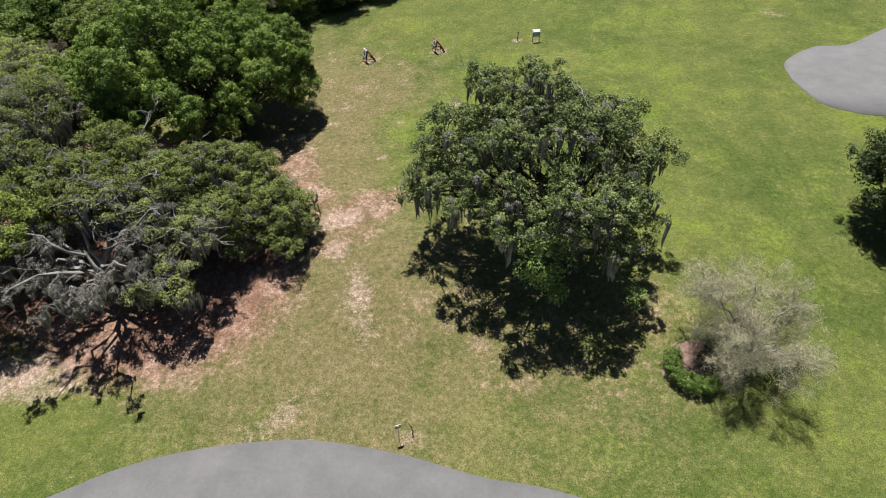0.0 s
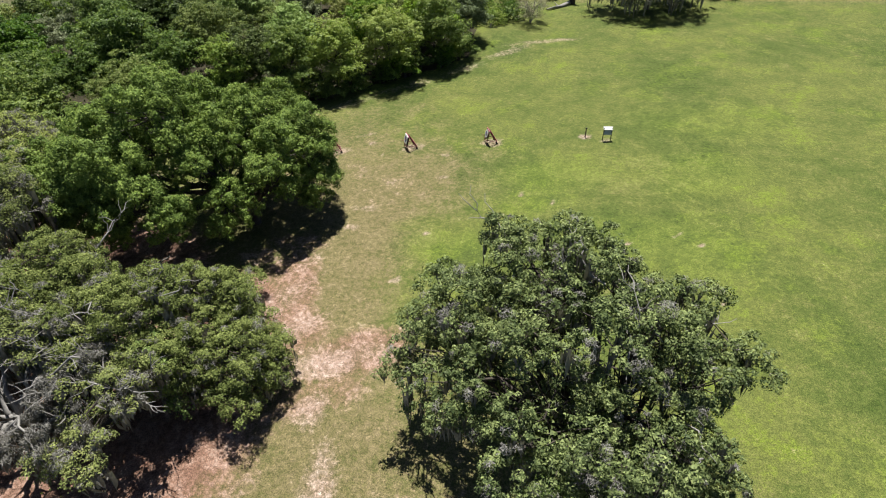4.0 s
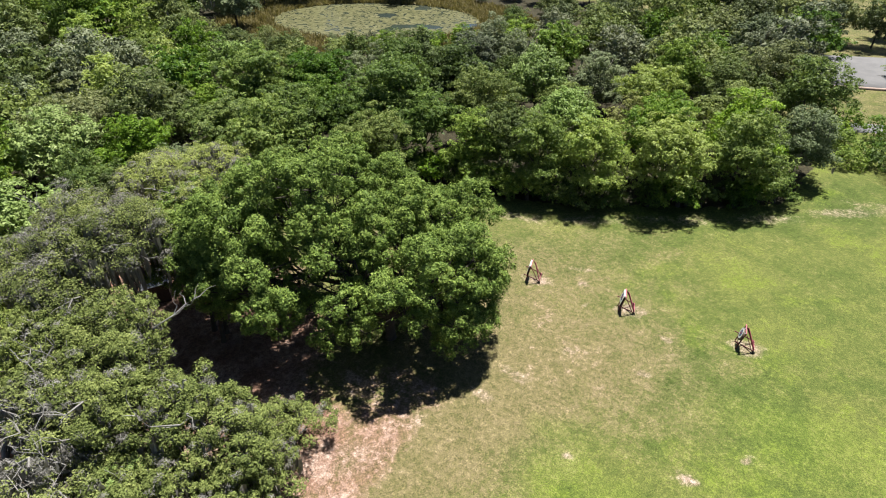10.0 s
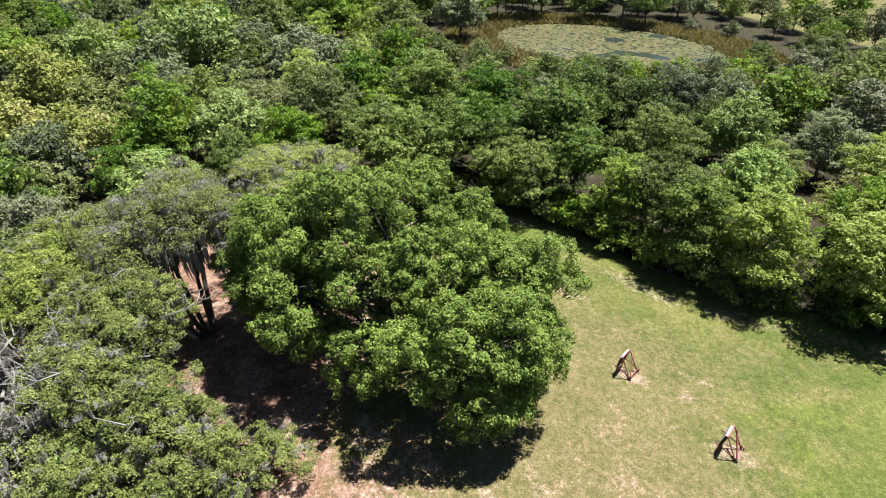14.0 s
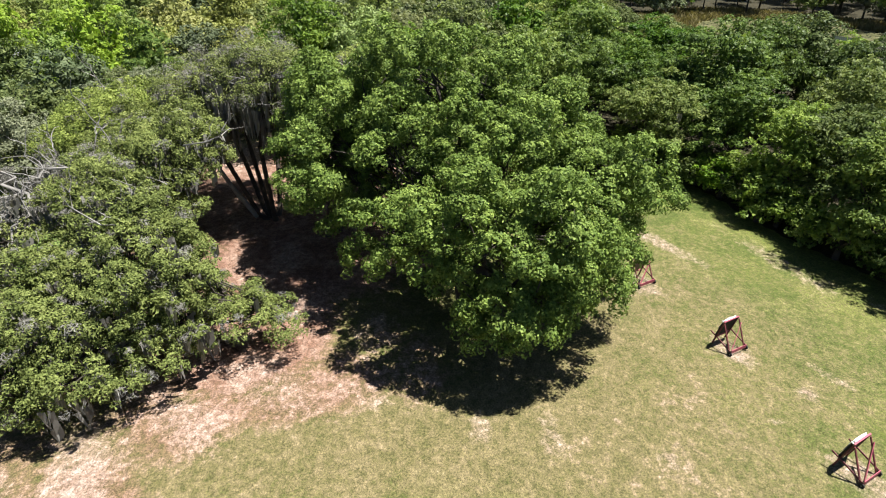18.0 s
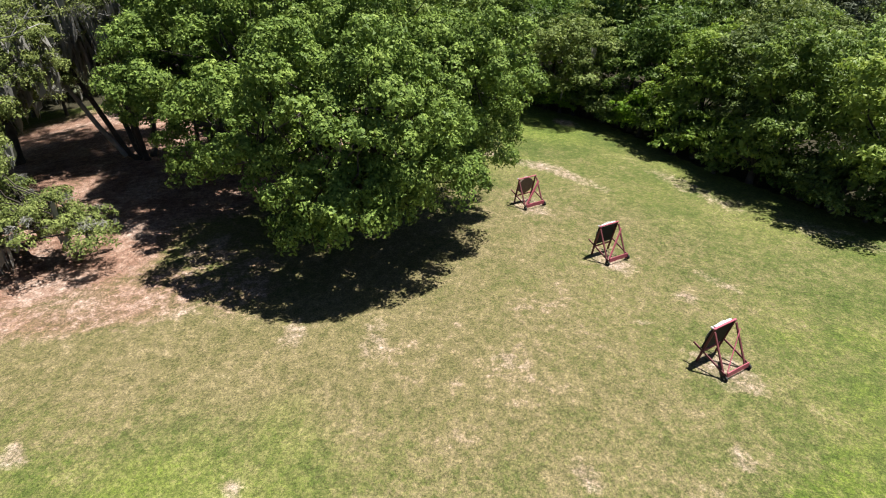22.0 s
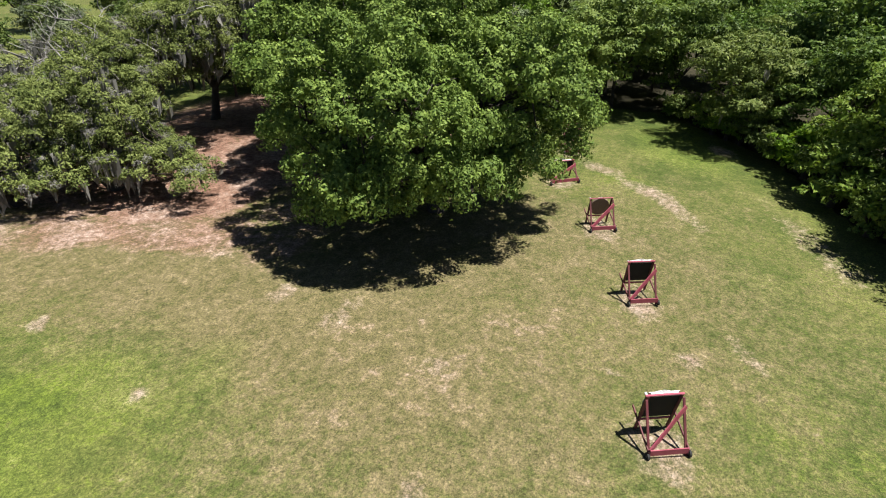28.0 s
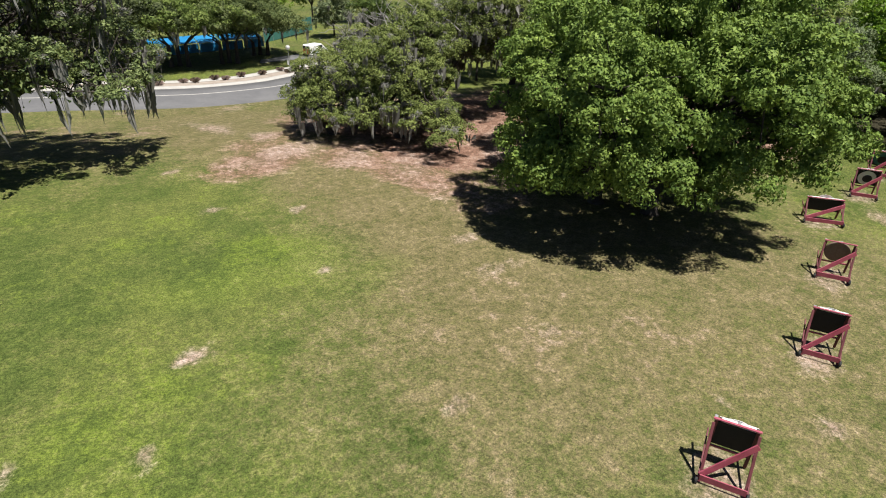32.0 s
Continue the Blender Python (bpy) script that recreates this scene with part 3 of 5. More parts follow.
def lush_at(x, y):
    return max(q * ellipse(x, y, cx, cy, rx, ry, turn, 0.7) for cx, cy, rx, ry, turn, q in LUSH)


WOOD = [(-62, 80), (-50, 89.5), (-37, 93.5), (-30, 97), (-23, 103), (-15, 109.5), (-9, 117), (-10, 131), (-22, 150), (-26, 178), (-30, 215), (-215, 215), (-215, 0), (-150, -30),
        (-82, -22), (-66, 10), (-58, 30), (-57, 60)]


def inside(poly, x, y):
    c = False
    for i in range(len(poly)):
        (x1, y1), (x2, y2) = poly[i], poly[i - 1]
        if (y1 > y) != (y2 > y) and x < (x2 - x1) * (y - y1) / (y2 - y1) + x1:
            c = not c
    return c


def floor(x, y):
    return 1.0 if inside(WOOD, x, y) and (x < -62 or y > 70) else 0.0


def spaced(edges):
    out = []
    for a, b, s in edges:
        out += list(np.arange(a, b, s))
    return out + [edges[-1][1]]


def build_ground():
    xs = spaced([(-2600, -300, 230), (-300, -140, 16), (-140, -60, 4), (-60, 30, 0.6), (30, 75, 1.5), (75, 200, 8), (200, 2600, 240)])
    ys = spaced([(-2600, -200, 240), (-200, -40, 12), (-40, 10, 4), (10, 100, 0.6), (100, 140, 1.5), (140, 240, 6), (240, 2700, 240)])
    nx, ny = len(xs), len(ys)
    V, C, L = [], [], []
    for y in ys:
        for x in xs:
            u = noise.noise((x * 0.21, y * 0.21, 3.1)) * 0.07 if -70 < x < 80 and 0 < y < 140 else 0
            V.append((x, y, gz(x, y) + u * step(20, 26, y)))
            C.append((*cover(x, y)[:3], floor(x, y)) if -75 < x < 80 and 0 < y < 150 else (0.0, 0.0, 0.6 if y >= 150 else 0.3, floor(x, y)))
            k = lush_at(x, y) if -75 < x < 80 and 0 < y < 150 else 0.0
            L.append((k, k, k, 1.0))
    i = np.arange(nx * ny).reshape(ny, nx)
    F = np.stack([i[:-1, :-1], i[:-1, 1:], i[1:, 1:], i[1:, :-1]], -1).reshape(-1, 4)
    me = array_mesh("ground", V, F, True)
    me.attributes.new("cover", "FLOAT_COLOR", "POINT").data.foreach_set("color", np.array(C, np.float32).ravel())
    me.attributes.new("lush", "FLOAT_COLOR", "POINT").data.foreach_set("color", np.array(L, np.float32).ravel())
    return tagged(link("ground", me, M_LAWN), "mown park lawn with dry patches and orange litter below trees", "lawn", kind="structure")


build_ground()


def strip(name, left, right, mat, lift, label, category, thick=0.25, lower=0.0, kind="structure"):
    """A slab that follows the ground between two lines of the same number of points."""
    V, F = [], []
    n = len(left)
    for a, b in zip(left, right):
        for k in range(5):
            x, y = a[0] + (b[0] - a[0]) * k / 4, a[1] + (b[1] - a[1]) * k / 4
            V.append((x, y, gz(x, y) + lift))
    top = len(V)
    V += [(x, y, z - thick) for x, y, z in V]
    for i in range(n - 1):
        for k in range(4):
            q = i * 5 + k
            F.append((q, q + 1, q + 6, q + 5))
            F.append((top + q, top + q + 5, top + q + 6, top + q + 1))
        for k in (0, 4):
            q = i * 5 + k
            F.append((q, q + 5, top + q + 5, top + q) if k == 0 else (q, top + q, top + q + 5, q + 5))
    for i in (0, n - 1):
        for k in range(4):
            q = i * 5 + k
            F.append((q, top + q, top + q + 1, q + 1))
    me = array_mesh(name, V, F)
    return tagged(link(name, me, mat), label, category, kind=kind)


def curve(points, n=60):
    """A smooth line through a few points."""
    pts = [Vector((*p, 0)) for p in points]
    out = []
    for i in range(len(pts) - 1):
        p0, p1, p2, p3 = pts[max(i - 1, 0)], pts[i], pts[i + 1], pts[min(i + 2, len(pts) - 1)]
        m = max(2, n // (len(pts) - 1))
        for k in range(m):
            u = k / m
            out.append(tuple(0.5 * ((2 * p1) + (p2 - p0) * u + (2 * p0 - 5 * p1 + 4 * p2 - p3) * u * u + (3 * p1 - p0 - 3 * p2 + p3) * u ** 3))[:2])
    return out + [tuple(pts[-1])[:2]]


def beside(line, d):
    out = []
    for i, p in enumerate(line):
        a, b = line[max(i - 1, 0)], line[min(i + 1, len(line) - 1)]
        t = Vector((b[0] - a[0], b[1] - a[1])).normalized()
        out.append((p[0] - t.y * d, p[1] + t.x * d))
    return out


NEAR_EDGE = curve([(-110, -28), (-60, 3), (-32, 16.6), (-22.6, 20.9), (-12.4, 22.4), (-4.3, 21.3), (2.4, 19.3), (9.0, 17.8), (24, 12), (60, -4), (110, -40)], 120)
FAR_EDGE = beside(NEAR_EDGE, -9.6)
strip("road", NEAR_EDGE, FAR_EDGE, M_ASPHALT, 0.03, "worn grey asphalt park road", "road")
strip("road_line", beside(NEAR_EDGE, -6.15), beside(NEAR_EDGE, -6.4), M_CONCRETE, 0.036, "faded white line along the road", "road marking", 0.01)
strip("kerb", FAR_EDGE, beside(FAR_EDGE, -1.2), M_CONCRETE, 0.13, "pale concrete kerb along the road", "kerb", 0.4)
strip("planting_bed", beside(FAR_EDGE, -1.2), beside(FAR_EDGE, -3.2), M_VERGE, 0.09, "brown mulch bed behind the kerb", "planting bed", 0.3)
strip("pavement", beside(FAR_EDGE, -3.2), beside(FAR_EDGE, -5.0), M_CONCRETE, 0.05, "grey footpath behind the planted verge", "footpath")
# ---- trees ----
def rng_of(seed):
    return np.random.default_rng(seed)


def grow(name, label, base, lobes, seed, leaf_mat, n_boughs, r_bough, n_puffs, count, leaf, bark=None, trunk_r=0.4, stems=None, fork=0.3, twigs=12,
         quad=True, flat=0.8, slim=0.6, moss=0, moss_len=1.6, low=-0.5, bare=0, category="tree", group="", lift=0.25, share=0.42, grey=0.0, fine=True, dome=0.62, spread=0.8, core=0, pull=0.35, fan=1.0, apart=0.42):
    """A tree with trunk, limbs, crown and, where it hangs, moss. Lobes are in metres in the tree's own frame."""
    rng, pr = rng_of(seed), random.Random(seed)
    bark = bark or M_BARK
    root = thing(name, label, category, pose(*base), group)
    top = max(l[2] for l in lobes)
    wood = Wood()
    stems = stems or [(0, 0)]
    forks = []
    for sx, sy in stems:
        cx, cy = np.mean([l[0] for l in lobes]) * pull + sx * fan, np.mean([l[1] for l in lobes]) * pull + sy * fan
        wood.limb([(sx, sy, -0.5), (sx, sy, 0.05), (sx + (cx - sx) * 0.2, sy + (cy - sy) * 0.2, 0.5), (cx, cy, top * fork)],
                  [trunk_r * 1.5, trunk_r * 1.25, trunk_r, trunk_r * 0.8], 9 if fine else 6)
        forks.append((cx, cy, top * fork))
    boughs = clumps_on(rng, lobes, n_boughs, r_bough, flat, low, apart)
    for l in lobes:
        f = min(forks, key=lambda q: (q[0] - l[0]) ** 2 + (q[1] - l[1]) ** 2)
        for _ in range(2 if fine else 1):
            e = Vector((l[0] + pr.uniform(-.3, .3) * l[3], l[1] + pr.uniform(-.3, .3) * l[4], l[2] + pr.uniform(-.2, .5) * l[5]))
            pts = wood.branch(pr, f, e, trunk_r * 0.55, trunk_r * 0.2, 0.06, 0.5, 6 if fine else 4, 6 if fine else 4)
            near = sorted(boughs, key=lambda c: (Vector(c[:3]) - e).length)[:max(3, twigs * 2)]
            for c in pr.sample(near, min(len(near), twigs)):
                wood.branch(pr, pts[pr.randrange(2, len(pts))], c[:3], trunk_r * 0.16, 0.025, 0.05, 0.5, 4 if fine else 3, 4 if fine else 3)
    link("trunk", wood.mesh("trunk"), bark, root)
    puffs = puffs_on(rng, boughs, n_puffs, share, flat)
    if grey:
        tufts = [puffs.pop(rng.integers(len(puffs))) for _ in range(int(grey * len(puffs)))]
        V, F = leaf_cloud(rng, tufts, count * 1.3, leaf * 1.5, 0.14, quad, 0.2)
        tagged(link("moss_tuft", array_mesh("moss_tuft", V, F), M_MOSS, root, "silver-grey moss tufts over the branches"), kind="stuff")
    V, F = leaf_cloud(rng, puffs, count, leaf, slim, quad, lift, 0.72, spread, lobes, dome)
    if core:
        # older leaves deep in the crown
        inner = [(l[0], l[1], l[2], 0.66 * l[3], 0.66 * l[4], 0.70 * l[5]) for l in lobes]
        V2, F2 = leaf_cloud(rng, inner, core * 2.2, max(0.2, leaf * 1.5), 0.7, quad, 0.2, 0.15, 2.0)
        V, F = np.concatenate([V, V2]), np.concatenate([F, F2 + len(V)])
    link("crown", array_mesh("crown", V, F), leaf_mat, root)
    if moss:
        V, F = moss_strands(rng, boughs, moss, moss_len, 0.2)
        tagged(link("moss", array_mesh("moss", V, F), M_MOSS, root, "hanging grey Spanish moss"), kind="stuff")
    if bare:
        twig = Wood()
        for _ in range(bare):
            c = boughs[pr.randrange(len(boughs))]
            a = Vector(c[:3]) * 0.92
            d = Vector((pr.uniform(-1, 1), pr.uniform(-1, 1), pr.uniform(0.0, 1.0))).normalized()
            pts = twig.branch(pr, a, a + d * pr.uniform(2.0, 4.5), 0.085, 0.02, 0.05, 0.7, 5, 4)
            for _ in range(6):
                p = pts[pr.randrange(1, 5)]
                e = p + (d + Vector((pr.uniform(-1, 1), pr.uniform(-1, 1), pr.uniform(-0.6, 0.8)))).normalized() * pr.uniform(0.7, 2.0)
                twig.branch(pr, p, e, 0.038, 0.014, 0.0, 0.7, 4, 3)
        tagged(link("dead_branch", twig.mesh("dead_branch"), M_BARK_PALE, root, "bare silver-grey dead branches"), kind="stuff")
    return root


def at(x, y, sink=0.0):
    return (x, y, gz(x, y) - sink)


# the large broad-leaved tree at the edge of the field: several domes on one bole
grow("broadleaf_tree", "large dense bright green broad-leaved tree with low skirts", at(-30, 66.5),
     [(-3, -5, 12.25, 4.4, 4.2, 5.6), (-5, -10, 10.95, 3.8, 3.5, 5.2), (-4, -0.2, 11.35, 4, 3.4, 5.2), (-7.5, -6.5, 10.55, 3.8, 3.8, 5.2), (-1.0, -11.2, 7.0, 3.4, 3.0, 3.6), (-4.6, -12.8, 8.2, 3, 2.4, 3.6), (-8.2, -1.5, 9.55, 3.4, 3.4, 4.6), (-3.5, 4.5, 8.35, 3.4, 3.2, 4.4), (3, 5.5, 8.35, 3.5, 3.4, 4.4), (3.5, 8.1, 9.0, 2.4, 2.2, 2.7), (5.4, 6.6, 5.4, 2.0, 1.9, 2.4), (0, 7.7, 6.55, 3, 2.6, 3.6), (8.9, -0.5, 7.95, 3.2, 3.2, 4.1), (9.4, 3.2, 7.55, 3, 2.8, 4), (7.6, -3.8, 7.45, 2.8, 2.5, 3.6), (10.7, 0.9, 4.85, 2.2, 2.5, 2.5), (8.4, 5.3, 4.55, 2.1, 1.9, 2.6), (4, -6.3, 6.15, 2.8, 2.4, 3.2), (2.5, 0, 9.35, 3.6, 3.6, 4.8), (1.7, -5.5, 8.35, 3.2, 3, 4.4)],
     11, M_LEAF_BROAD, 260, 1.2, 24, 480, 0.15, quad=False, slim=0.75, flat=0.95, lift=0.08, low=-0.6, share=0.29, dome=0.25, spread=0.8, core=26, apart=0.56, trunk_r=0.5, stems=[(0, 0), (-2.5, 1.8), (2.2, 1.5), (4.0, -1.5)], fork=0.26)

# the oak out on the lawn
grow("live_oak", "tall open-crowned live oak with grey moss standing on the lawn", at(10.5, 38.4),
     [(-6.3, 7.6, 12.8, 3.7, 3.5, 3.4), (-2.0, 7.2, 13.0, 3.5, 3.3, 3.2), (2.8, 6.8, 10.8, 3.0, 3.0, 2.5), (-9.8, 4.8, 10.3, 3.4, 3.2, 2.9), (-12.4, 4.4, 5.8, 2.4, 2.8, 2.2),
      (-5.0, 2.6, 12.0, 3.7, 3.5, 3.4), (0, 2.1, 12.4, 3.9, 3.6, 3.4), (3.8, 2.2, 10.0, 2.8, 2.8, 2.6), (7.0, 4.6, 9.7, 1.7, 1.6, 1.3), (-8.8, 0.1, 9.0, 3.3, 3.1, 2.9), (-4.5, -2.8, 9.4, 3.5, 3.1, 3.1),
      (0.2, -4.0, 9.0, 3.4, 3.0, 3.0), (3.8, -2.2, 7.6, 2.6, 2.6, 2.5), (-2.5, -0.4, 6.5, 3.4, 3.2, 2.6), (-6.5, 9.6, 6.3, 2.8, 2.4, 2.4), (-11.0, 7.4, 5.2, 2.5, 2.3, 2.0), (-3.0, 10.6, 8.8, 2.4, 2.0, 1.9), (2.6, -1.0, 5.6, 3.0, 2.8, 2.4)],
     12, M_LEAF_LAWN_OAK, 200, 1.05, 19, 480, 0.15, quad=False, slim=0.7, flat=0.8, lift=0.2, dome=0.2, spread=0.85, core=30, apart=0.54, trunk_r=0.42, stems=[(0, 0), (0.8, -0.4)], fork=0.24, moss=2000, moss_len=2.0, low=-0.6, bare=14, grey=0.10, share=0.27)

oak = bpy.data.objects["live_oak"]
V, F = leaf_cloud(rng_of(19), puffs_on(rng_of(18), [(-3.4, -5.6, 6.2, 1.9, 1.7, 2.2), (-2.8, -6.2, 3.8, 1.3, 1.2, 1.9), (4.5, -6.4, 3.2, 0.9, 0.9, 0.8)], 12), 190, 0.18, 0.7, False)
link("new_growth", array_mesh("new_growth", V, F), M_LEAF_BRIGHT, oak, "bright green new growth low on the trunk side")

# the grove of mossy oaks on the orange litter
grow("live_oak", "old mossy live oak with silver dead branches over orange litter", at(-28.0, 37.6),
     [(-1.0, 3.2, 7.6, 4.2, 3.2, 2.6), (4.6, 0.2, 6.0, 3.2, 3.0, 2.2), (4.0, -5.0, 4.2, 2.2, 2.0, 1.4)],
     13, M_LEAF_OAK, 40, 1.3, 16, 360, 0.16, quad=True, slim=0.5, share=0.28, flat=0.55, lift=0.8, dome=0.1, spread=0.85, core=26, apart=0.5, trunk_r=0.5, stems=[(0, 0), (1.0, 1.2), (-1.2, 0.6)], fork=0.3, moss=3000, moss_len=1.3, low=-0.4, bare=40, grey=0.22, group="mossy oaks in the grove")
def dead_half(tree, origin, reach, seed):
    """The bleached, leafless half of an old oak: forking limbs, drooping twigs and beards of moss."""
    pr, rng = random.Random(seed), rng_of(seed)
    limbs, tips = Wood(), []
    o = Vector(origin)
    for k in range(15):
        a = k * 0.419 + pr.uniform(-0.25, 0.25)
        e = o + Vector((math.cos(a), math.sin(a), 0)) * reach * pr.uniform(0.6, 1.0) + Vector((0, 0, pr.uniform(1.6, 6.0)))
        pts = limbs.branch(pr, o, e, 0.20, 0.06, 0.10, 0.5, 8, 6)
        for _ in range(9):
            p = pts[pr.randrange(2, 8)]
            d = Vector((math.cos(a) + pr.uniform(-0.9, 0.9), math.sin(a) + pr.uniform(-0.9, 0.9), pr.uniform(-0.4, 0.7))).normalized()
            q = limbs.branch(pr, p, p + d * pr.uniform(1.0, 2.4), 0.05, 0.02, 0.03, 0.7, 5, 4)
            for _ in range(6):
                b = q[pr.randrange(1, 5)]
                w = b + (d * 0.6 + Vector((pr.uniform(-1, 1), pr.uniform(-1, 1), pr.uniform(-1.0, 0.4)))).normalized() * pr.uniform(0.4, 1.1)
                limbs.branch(pr, b, w, 0.02, 0.008, 0.0, 0.7, 4, 3)
                tips.append((*((b + w) / 2), 0.28, 0.28, 0.22))
    limbs.branch(pr, (0, 0, -0.3), o, 0.45, 0.34, 0.0, 0.2, 4, 9)
    tagged(link("dead_branch", limbs.mesh("dead_branch"), M_BARK_PALE, tree, "bleached silver-grey dead limbs"), kind="stuff")
    V, F = leaf_cloud(rng, tips, 620, 0.28, 0.12, True, -0.2, 0.2, 2.0)
    tagged(link("moss_tuft", array_mesh("moss_tuft", V, F), M_MOSS, tree, "silver-grey moss along the dead limbs"), kind="stuff")
    V, F = moss_strands(rng, tips, 2200, 1.1, 0.14)
    tagged(link("moss", array_mesh("moss", V, F), M_MOSS, tree, "long grey beards of moss"), kind="stuff")


dead_half(bpy.data.objects["live_oak.001"], (-2.4, -1.8, 3.6), 7.2, 131)
grow("live_oak", "spreading live oak with soft olive foliage over orange litter", at(-28, 45),
     [(-3.8, 0.6, 9.4, 3.2, 2.4, 2.2), (-1.0, -2.0, 7.6, 5.0, 3.8, 3.0), (-6.5, -3.2, 7.6, 4.6, 3.8, 3.2), (6.4, 1.4, 5.2, 4.2, 3.6, 3.8), (10.8, -1.8, 4.2, 3.6, 3.5, 2.7), (6.6, -2.8, 4.8, 3.8, 3.2, 3.0), (3.6, -0.6, 7.0, 3.6, 3.2, 2.8),
      (13.2, -2.2, 3.0, 1.5, 1.6, 1.4), (11.6, 0.6, 3.2, 1.8, 1.6, 1.5), (9.8, 2.2, 3.2, 1.8, 1.7, 1.6), (7.8, 4.4, 3.0, 1.9, 1.7, 1.6), (6.0, 6.2, 2.9, 1.6, 1.6, 1.4), (5.8, 8.4, 2.1, 1.2, 1.2, 0.8), (12.2, -4.6, 3.0, 1.5, 1.5, 1.4)],
     14, M_LEAF_OAK, 240, 1.1, 19, 480, 0.15, share=0.28, quad=False, slim=0.5, flat=0.72, lift=0.35, dome=0.15, spread=0.9, core=36, apart=0.52, trunk_r=0.34, stems=[(0, 0), (6.5, 1.6), (2.2, 3.5), (11.0, -1.6)], fork=0.28, moss=2600, moss_len=1.2, low=-0.7, bare=10, grey=0.10, group="mossy oaks in the grove")
grow("live_oak", "live oak with pale grey-green foliage and moss in the grove", at(-40, 38),
     [(-0.5, -0.5, 8.0, 5.6, 5.0, 3.4), (-6.5, 2, 7.6, 5, 4.6, 3.2), (-4, -6.5, 6.0, 4.0, 3.4, 2.6)],
     15, M_LEAF_OAK, 130, 1.3, 17, 340, 0.16, share=0.28, quad=False, slim=0.5, flat=0.7, lift=0.4, dome=0.15, spread=0.9, core=36, apart=0.5, trunk_r=0.42, fork=0.35, moss=700, low=-0.3, bare=8, grey=0.05, group="mossy oaks in the grove")
grow("moss_hung_tree", "slender leaning trunks hung with grey-brown moss", at(-40.4, 48.2),
     [(-1.5, -1.5, 12.0, 3.8, 3.4, 2.4), (-5.5, 0.0, 11.2, 3.8, 3.4, 2.4), (0.8, -4.2, 10.8, 3.0, 2.8, 2.0), (0.8, 1.8, 11.6, 2.8, 2.4, 2.2), (-2.5, -6.0, 10.2, 3.2, 3.0, 2.2)],
     16, M_LEAF_OAK, 140, 1.1, 10, 300, 0.16, quad=True, slim=0.45, lift=0.5, dome=0.2, spread=1.0, core=70, pull=0.8, fan=5.0, trunk_r=0.22, stems=[(0, 0), (0.6, 0.4), (-0.5, 0.4), (0.4, -0.4), (-0.2, -0.3)], fork=0.62, moss=3600, moss_len=3.2, low=-0.6, bare=12, grey=0.3, group="mossy oaks in the grove")
grow("moss_hung_tree", "tall oak hung with moss behind the broad-leaved tree", at(-47.0, 58.4),
     [(3.6, -2.2, 10.6, 3.4, 3.0, 2.2), (0, 0.6, 11.6, 3.8, 3.4, 2.6), (-4.2, -1.6, 11.0, 3.6, 3.4, 2.4), (3.0, 2.6, 10.2, 3.0, 2.8, 2.4), (-3.0, 3.4, 10.6, 3.4, 3.2, 2.4)],
     116, M_LEAF_OAK, 120, 1.2, 14, 380, 0.14, quad=True, slim=0.45, flat=0.55, share=0.28, lift=0.6, dome=0.15, spread=0.9, core=60, trunk_r=0.24, stems=[(0, 0), (0.7, -0.4)], fork=0.5, moss=1500, moss_len=2.0, low=-0.6, bare=8, grey=0.25, group="mossy oaks in the grove")
w = Wood()
w.limb([(0.6, -1.2, 0.4), (0.9, -2.6, 3.0), (1.0, -3.7, 5.4), (1.0, -4.8, 7.6), (1.0, -5.6, 8.0), (1.0, -7.0, 7.5), (1.0, -8.3, 6.4)], [0.24, 0.2, 0.17, 0.14, 0.12, 0.09, 0.04], 7)
w.limb([(1.0, -5.2, 7.9), (1.2, -5.6, 9.0)], [0.07, 0.03], 5)
link("dead_limb", w.mesh("dead_limb"), M_BARK_PALE, bpy.data.objects["moss_hung_tree"], "bleached arching dead limb")
grow("dense_evergreen", "dense dark green rounded evergreen at the lawn's edge", at(43.6, 41.6),
     [(0, 0.5, 6.0, 5.4, 5.6, 5.0), (-2.6, 2.4, 5.4, 3.8, 3.8, 4.0), (2, -3, 5.0, 4.5, 4.2, 4.4), (-1.8, -3.4, 3.2, 2.6, 2.4, 2.4)],
     17, M_LEAF_EVERGREEN, 170, 1.0, 10, 240, 0.17, dome=0.3, spread=0.9, core=90, quad=False, slim=0.8, flat=0.9, trunk_r=0.35, low=-0.8)


# the dark tree between the grove and the broad-leaved tree
grow("woodland_tree", "dark green broad-leaved tree with several slender trunks beside the grove", at(-37.8, 54.6), [(0, 0, 9.0, 3.4, 3.0, 4.4), (-2.6, -1.4, 8.6, 3.2, 2.6, 4.2), (2.4, 0.6, 7.6, 3.0, 2.6, 3.8), (-4.6, 2.2, 8.4, 3.2, 3.2, 4.2), (0.5, 3.4, 8.0, 3.0, 2.8, 4.2)],
     20, M_LEAF_BROAD, 130, 1.15, 22, 460, 0.15, quad=False, slim=0.75, flat=0.95, lift=0.08, dome=0.25, spread=0.8, share=0.25, core=110, apart=0.54, trunk_r=0.22, stems=[(0, 0), (1.0, -0.8), (-1.2, -0.6)], fork=0.34, low=-0.7)
# a bright young tree at the grove's edge
grow("young_tree", "small bright green young tree below mossy oaks", at(-22.6, 40.8), [(0, 0, 5.4, 1.9, 1.8, 1.5), (1.0, -0.8, 4.2, 1.3, 1.2, 1.1), (2.6, -2.2, 2.4, 1.1, 1.1, 1.0)],
     18, M_LEAF_BRIGHT, 40, 0.6, 7, 230, 0.15, quad=False, trunk_r=0.09, low=-0.6, fork=0.4, twigs=4)


